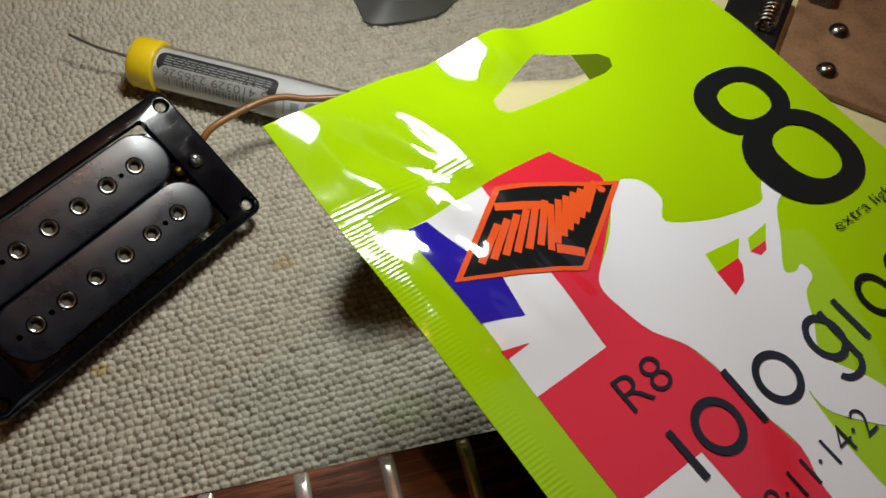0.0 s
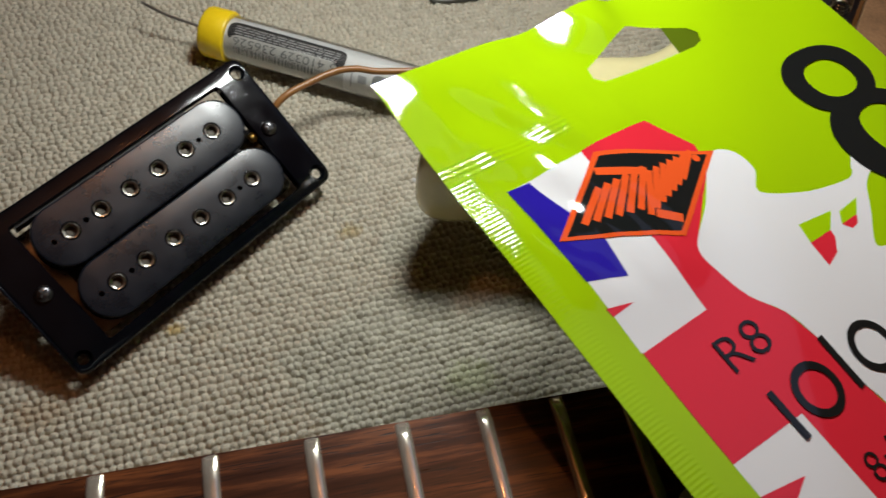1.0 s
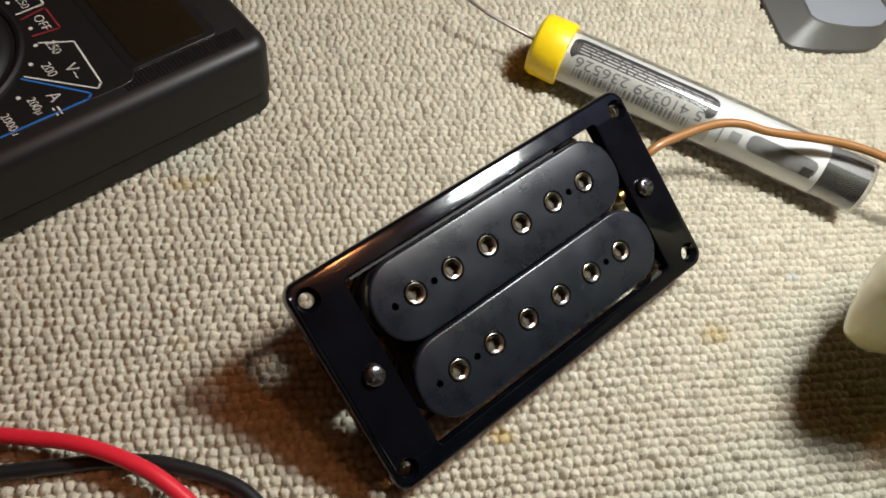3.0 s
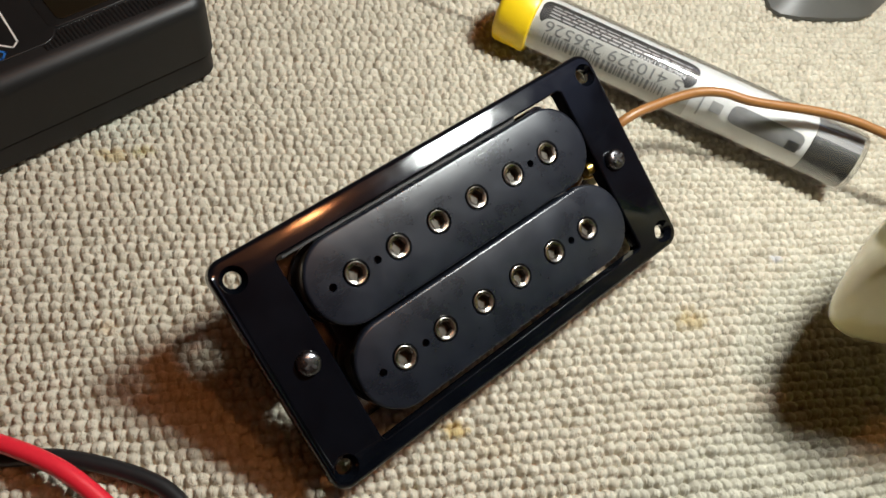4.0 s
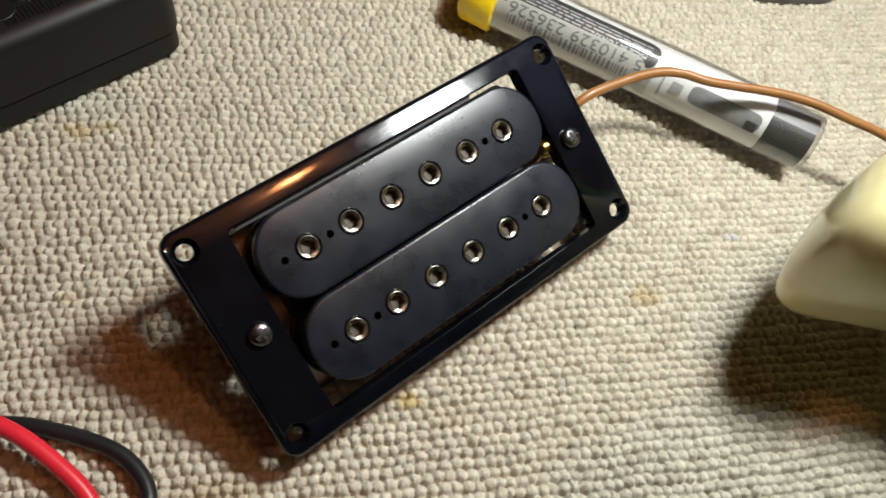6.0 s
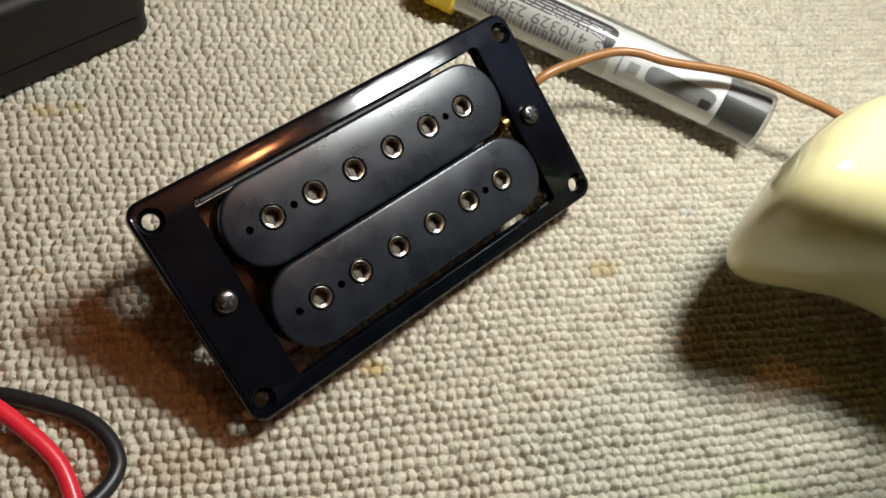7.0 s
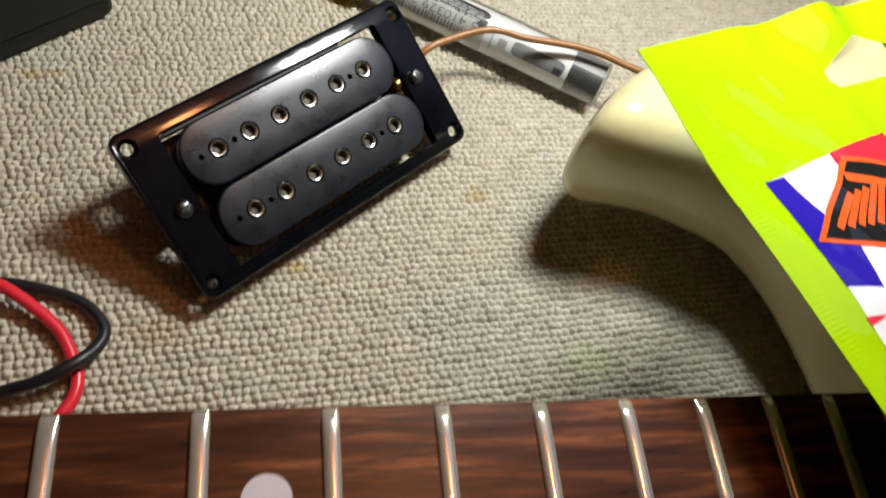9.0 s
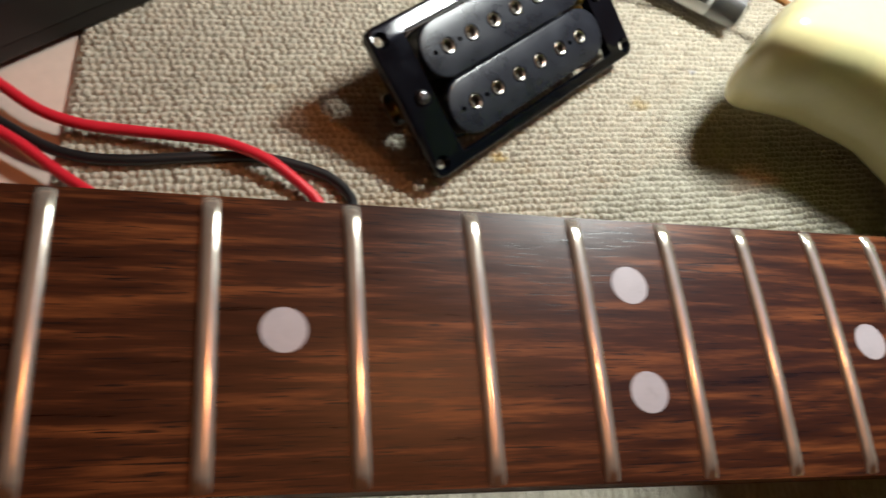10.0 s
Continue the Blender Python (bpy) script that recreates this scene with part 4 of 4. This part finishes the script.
def sheet(hole_pts, lift, step=1.0, under=False):
    bm = bmesh.new()
    nu, nv = int(PACK_W / step), int(PACK_H / step)
    grid = [[bm.verts.new((PACK_W * i / nu, -PACK_H * j / nv, 0)) for i in range(nu + 1)] for j in range(nv + 1)]
    for j in range(nv):
        for i in range(nu):
            bm.faces.new((grid[j][i], grid[j + 1][i], grid[j + 1][i + 1], grid[j][i + 1]))
    n = len(hole_pts)
    lo_u, hi_u = min(p[0] for p in hole_pts) - 4, max(p[0] for p in hole_pts) + 4
    lo_v, hi_v = min(p[1] for p in hole_pts) - 4, max(p[1] for p in hole_pts) + 4
    sides = []
    for i in range(n):
        (x0, y0), (x1, y1) = hole_pts[i], hole_pts[(i + 1) % n]
        nx, ny = (y1 - y0), -(x1 - x0)
        sides.append((Vector((x0, y0, 0)), Vector((nx, ny, 0)).normalized()))
    mid = Vector((sum(p[0] for p in hole_pts) / n, sum(p[1] for p in hole_pts) / n, 0))
    sides = [(p, nrm if (mid - p).dot(nrm) < 0 else -nrm) for p, nrm in sides]
    for p, nrm in sides:
        near = [f for f in bm.faces if lo_u < f.calc_center_median().x < hi_u and lo_v < f.calc_center_median().y < hi_v]
        geom = near + list({e for f in near for e in f.edges}) + list({v for f in near for v in f.verts})
        bmesh.ops.bisect_plane(bm, geom=geom, plane_co=p, plane_no=nrm, dist=1e-5)
    gone = [f for f in bm.faces if all((f.calc_center_median() - p).dot(nrm) < 0 for p, nrm in sides)]
    bmesh.ops.delete(bm, geom=gone, context="FACES")
    for v in bm.verts:
        u, w = v.co.x, v.co.y
        h = lift
        if under:
            a, b = max(math.sin(math.pi * min(max((u - 6) / (PACK_W - 12), 0), 1)), 0), max(math.sin(math.pi * min(max((-w - 30) / (PACK_H - 36), 0), 1)), 0)
            h -= 21.0 * (a * b) ** 0.7
        v.co = pack(h)(u, w)
    return bm


HANG = [(62.5, -8.4), (64.5, -8.6), (77.2, -14.8), (78.8, -17.0), (77.5, -19.3), (74.4, -20.2), (46.0, -19.8), (44.0, -18.0), (45.0, -15.2)]
HANG_BACK = [(62.0, -8.2), (64.0, -8.0), (71.5, -11.6), (69.5, -20.6), (45.0, -20.4), (43.4, -17.6), (45.0, -14.8)]
laid("front_film", sheet(HANG, 0.0), LIME, packet, "lime green glossy front film", pack_normal)
laid("back_film", sheet(HANG_BACK, -0.2, under=True), SHADED_FILM, packet, "back film coloured dark olive for the unlit inside, swollen by the coiled strings")


def printed(name, outlines, material, lift, label="", extra=None):
    return laid(name, flat(outlines, pack(lift), 2.5, extra), material, packet, label, pack_normal)


printed("flag_white", [[(9.2, -33), (30, -32.6), (26, -46), (25.9, -70.6), (9.2, -70.8)], [(9.4, -92.5), (26.5, -93), (26.5, -146), (9.4, -146)]], WHITE_INK, 0.05, "white flag field")
printed("flag_red", [[(27.5, -32.5), (45.5, -32.5), (51, -42), (50, -47), (34.7, -58.8), (32.6, -61.8), (33.3, -66.3), (35.1, -72.7), (39, -78.4), (40.7, -85.2), (41.6, -94.5), (42.9, -102.4), (40, -113), (39, -146), (26.5, -146), (26.5, -93), (9.4, -92.5), (9.4, -70.8), (25.7, -70.5), (25.9, -48)], [(8.8, -61.4), (14.0, -62.9), (9.0, -63.2)], [(9.4, -98.4), (18.5, -100.2), (9.4, -104)]], RED_INK, 0.09, "red flag cross")
printed("flag_blue", [[(9.0, -32.9), (14.2, -33.2), (17.9, -50.2), (16.5, -58.6), (9.0, -55.7)]], BLUE_INK, 0.10, "blue flag field")
printed("white_shape", [smooth_loop([(53.8, -45.1), (57.7, -47.6), (58.3, -52.8), (54.8, -57.2), (63.7, -61.5), (72, -63.4), (78.4, -64), (81.5, -61.5), (84.7, -59.8), (87.3, -62), (86.3, -64.2), (80.3, -66.8), (75, -71.9), (69, -77.6), (71, -79.2), (73.3, -78.7), (73.2, -81.7), (68.9, -83.5), (65.1, -88.4), (61, -94), (66, -104), (64, -112), (53.5, -102.1), (53, -96.5), (51.5, -102), (50, -114), (49, -146), (39, -146), (40, -113), (42.9, -102.4), (41.6, -94.5), (40.7, -85.2), (39, -78.4), (35.1, -72.7), (33.3, -66.3), (32.6, -61.8), (34.7, -58.8), (42, -54), (50, -46.6)], 4)], WHITE_INK, 0.13, "plain white printed shape")
printed("lime_wedge", [[(56.6, -66.7), (66.4, -67.7), (62.4, -70.8), (55.7, -70.8)], [(68.0, -68.7), (74.7, -68.2), (71.2, -71.0), (66.0, -71.1)]], LIME, 0.17)
printed("red_wedge", [[(55.7, -70.8), (62.4, -70.8), (62.0, -72.4), (59.5, -75.0), (55.4, -76.2)], [(66.0, -71.1), (71.2, -71.0), (69.5, -72.6), (67.4, -72.9)]], RED_INK, 0.17)
printed("logo_edge", [[(10.1, -46.8), (29.3, -34.1), (53.6, -45.2), (32.4, -57.6)]], ORANGE_INK, 0.21, "orange-edged black diamond emblem")
printed("logo_field", [[(12.0, -46.8), (29.5, -35.4), (51.4, -45.2), (32.3, -56.4)]], BLACK_INK, 0.25)
bars = []
for k in range(6):
    x0 = 17 + 2.3 * k
    bars += stroke([(x0, -46.0 - 0.55 * k), (x0 + 6.5, -41.8 - 0.1 * k)], 1.4)
for k in range(7):
    x0 = 29.5 + 2.1 * k
    bars += stroke([(x0, -50.6 + 0.55 * k), (x0 + 6.0, -43.5 + 0.05 * k)], 1.35)
bars += stroke([(27.0, -38.4), (33.5, -42.0)], 1.9) + stroke([(31.0, -51.8), (33.8, -54.0)], 1.9)
for k in range(len(bars)):
    printed("logo_bar", [bars[k]], ORANGE_INK, 0.29, "orange emblem bar")
printed("logo_dot", [circle(48.4, -44.9, 0.9, 16)], ORANGE_INK, 0.29)


def pack_text(text, u, v, height, width, name="printed_text", thin=-0.012):
    verts, faces = glyphs(text, height, width, 1.0, thin)
    printed(name, [], BLACK_INK, 0.33, "", [([(a + u, b + v) for a, b in verts], faces)])


pack_text("R8", 21.6, -82.0, 6.4, 10.4)
pack_text("extra light", 87.4, -79.0, 3.4, 25)
pack_text("8·11·14·2", 29.2, -108.4, 4.9, 29)


def band(cx, cy, rx, ry, width, a0=0.0, a1=360.0, n=40):
    """A curved stroke of even width round an oval."""
    verts, faces = [], []
    full = a1 - a0 >= 360
    m = n if full else n + 1
    for i in range(m):
        a = radians(a0 + (a1 - a0) * i / n)
        for k in (-0.5, 0.5):
            verts.append((cx + (rx + k * width) * math.cos(a), cy + (ry + k * width) * math.sin(a)))
    for i in range(n):
        j = (i + 1) % m
        faces.append((2 * i, 2 * i + 1, 2 * j + 1, 2 * j))
    return verts, faces




def bowl(outer, inner, n=56, k=2.25):
    """A heavy ring between two squarish ovals, each (x, y, half width, half height)."""
    verts, faces = [], []
    for i in range(n):
        a = 2 * math.pi * i / n
        c, d = math.cos(a), math.sin(a)
        c, d = math.copysign(abs(c) ** (2 / k), c), math.copysign(abs(d) ** (2 / k), d)
        verts += [(cx + rx * c, cy + ry * d) for cx, cy, rx, ry in (inner, outer)]
    for i in range(n):
        j = (i + 1) % n
        faces.append((2 * i, 2 * i + 1, 2 * j + 1, 2 * j))
    return verts, faces


printed("printed_eight", [], BLACK_INK, 0.33, "upper bowl of a large black figure 8", [bowl((99.4, -41.6, 13.0, 9.7), (99.8, -41.9, 6.9, 5.7))])
printed("printed_eight", [], BLACK_INK, 0.37, "lower bowl of a large black figure 8", [bowl((99.0, -60.4, 15.8, 12.6), (100.4, -60.1, 7.8, 7.9))])
# product wording as plain rings and bars
rings_and_bars = [band(32.6, -91.6, 4.4, 4.3, 1.5), band(49.6, -91.7, 4.4, 4.3, 1.5), band(64.2, -91.7, 3.5, 4.1, 1.4), band(81.4, -91.7, 3.8, 4.1, 1.4), band(92.4, -91.7, 3.8, 4.1, 1.4), band(63.6, -97.4, 3.2, 2.6, 1.3, 200, 350, 16)]
for shape in rings_and_bars:
    printed("printed_ring", [], BLACK_INK, 0.33, "black printed ring", [shape])
posts = stroke([(24.0, -95.8), (24.0, -88.0)], 1.4) + stroke([(41.0, -95.2), (41.0, -85.8)], 1.4) + stroke([(71.9, -96.0), (71.9, -88.0)], 1.3) + stroke([(67.3, -88.2), (66.9, -97.6)], 1.3)
for post in posts:
    printed("printed_bar", [post], BLACK_INK, 0.34, "black printed bar")

# ---------------------------------------------------------------- grey plastic block behind
grey = thing("plastic_stand", pose(0, 0, 0), "faceted dark grey plastic stand on the cloth", "plastic stand")
low = [(94.5, 101.5), (97, 99.4), (103, 98.8), (114, 99.6), (123, 101.2), (128, 104), (136, 112), (143, 121), (146, 190), (86, 190), (91, 128)]
top = [(102.4, 108.0), (104.2, 106.0), (108, 104.8), (115, 104.4), (122.5, 105.2), (126, 106.6), (130, 110.5), (134.5, 121), (137, 186), (99, 186), (101, 126)]
bm = bmesh.new()
loft(bm, [at_z([(x, y) for x, y in low], 0.2), at_z(low, 1.6), at_z([(a + (c - a) * 0.96, b + (d - b) * 0.96) for (a, b), (c, d) in zip(low, top)], 6.6), at_z(top, 7.0)])
part("base", bm, GREY_DARK, grey, sharp=20)
bm = bmesh.new()
inner = [(c + (115 - c) * 0.015, d + (145 - d) * 0.004) for c, d in top]
loft(bm, [at_z(inner, 6.95), at_z(inner, 7.25)])
part("top_panel", bm, GREY_LIGHT, grey, "lighter blue-grey top panel", sharp=20)
bm = bmesh.new()
notch = [(131.0, 111.5), (127.8, 128), (126.2, 140), (130.5, 140), (132.6, 124)]
loft(bm, [at_z(notch, 7.1), at_z(notch, 7.5)])
part("recess", bm, GREY_DARK, grey, "dark wedge recess", sharp=20)
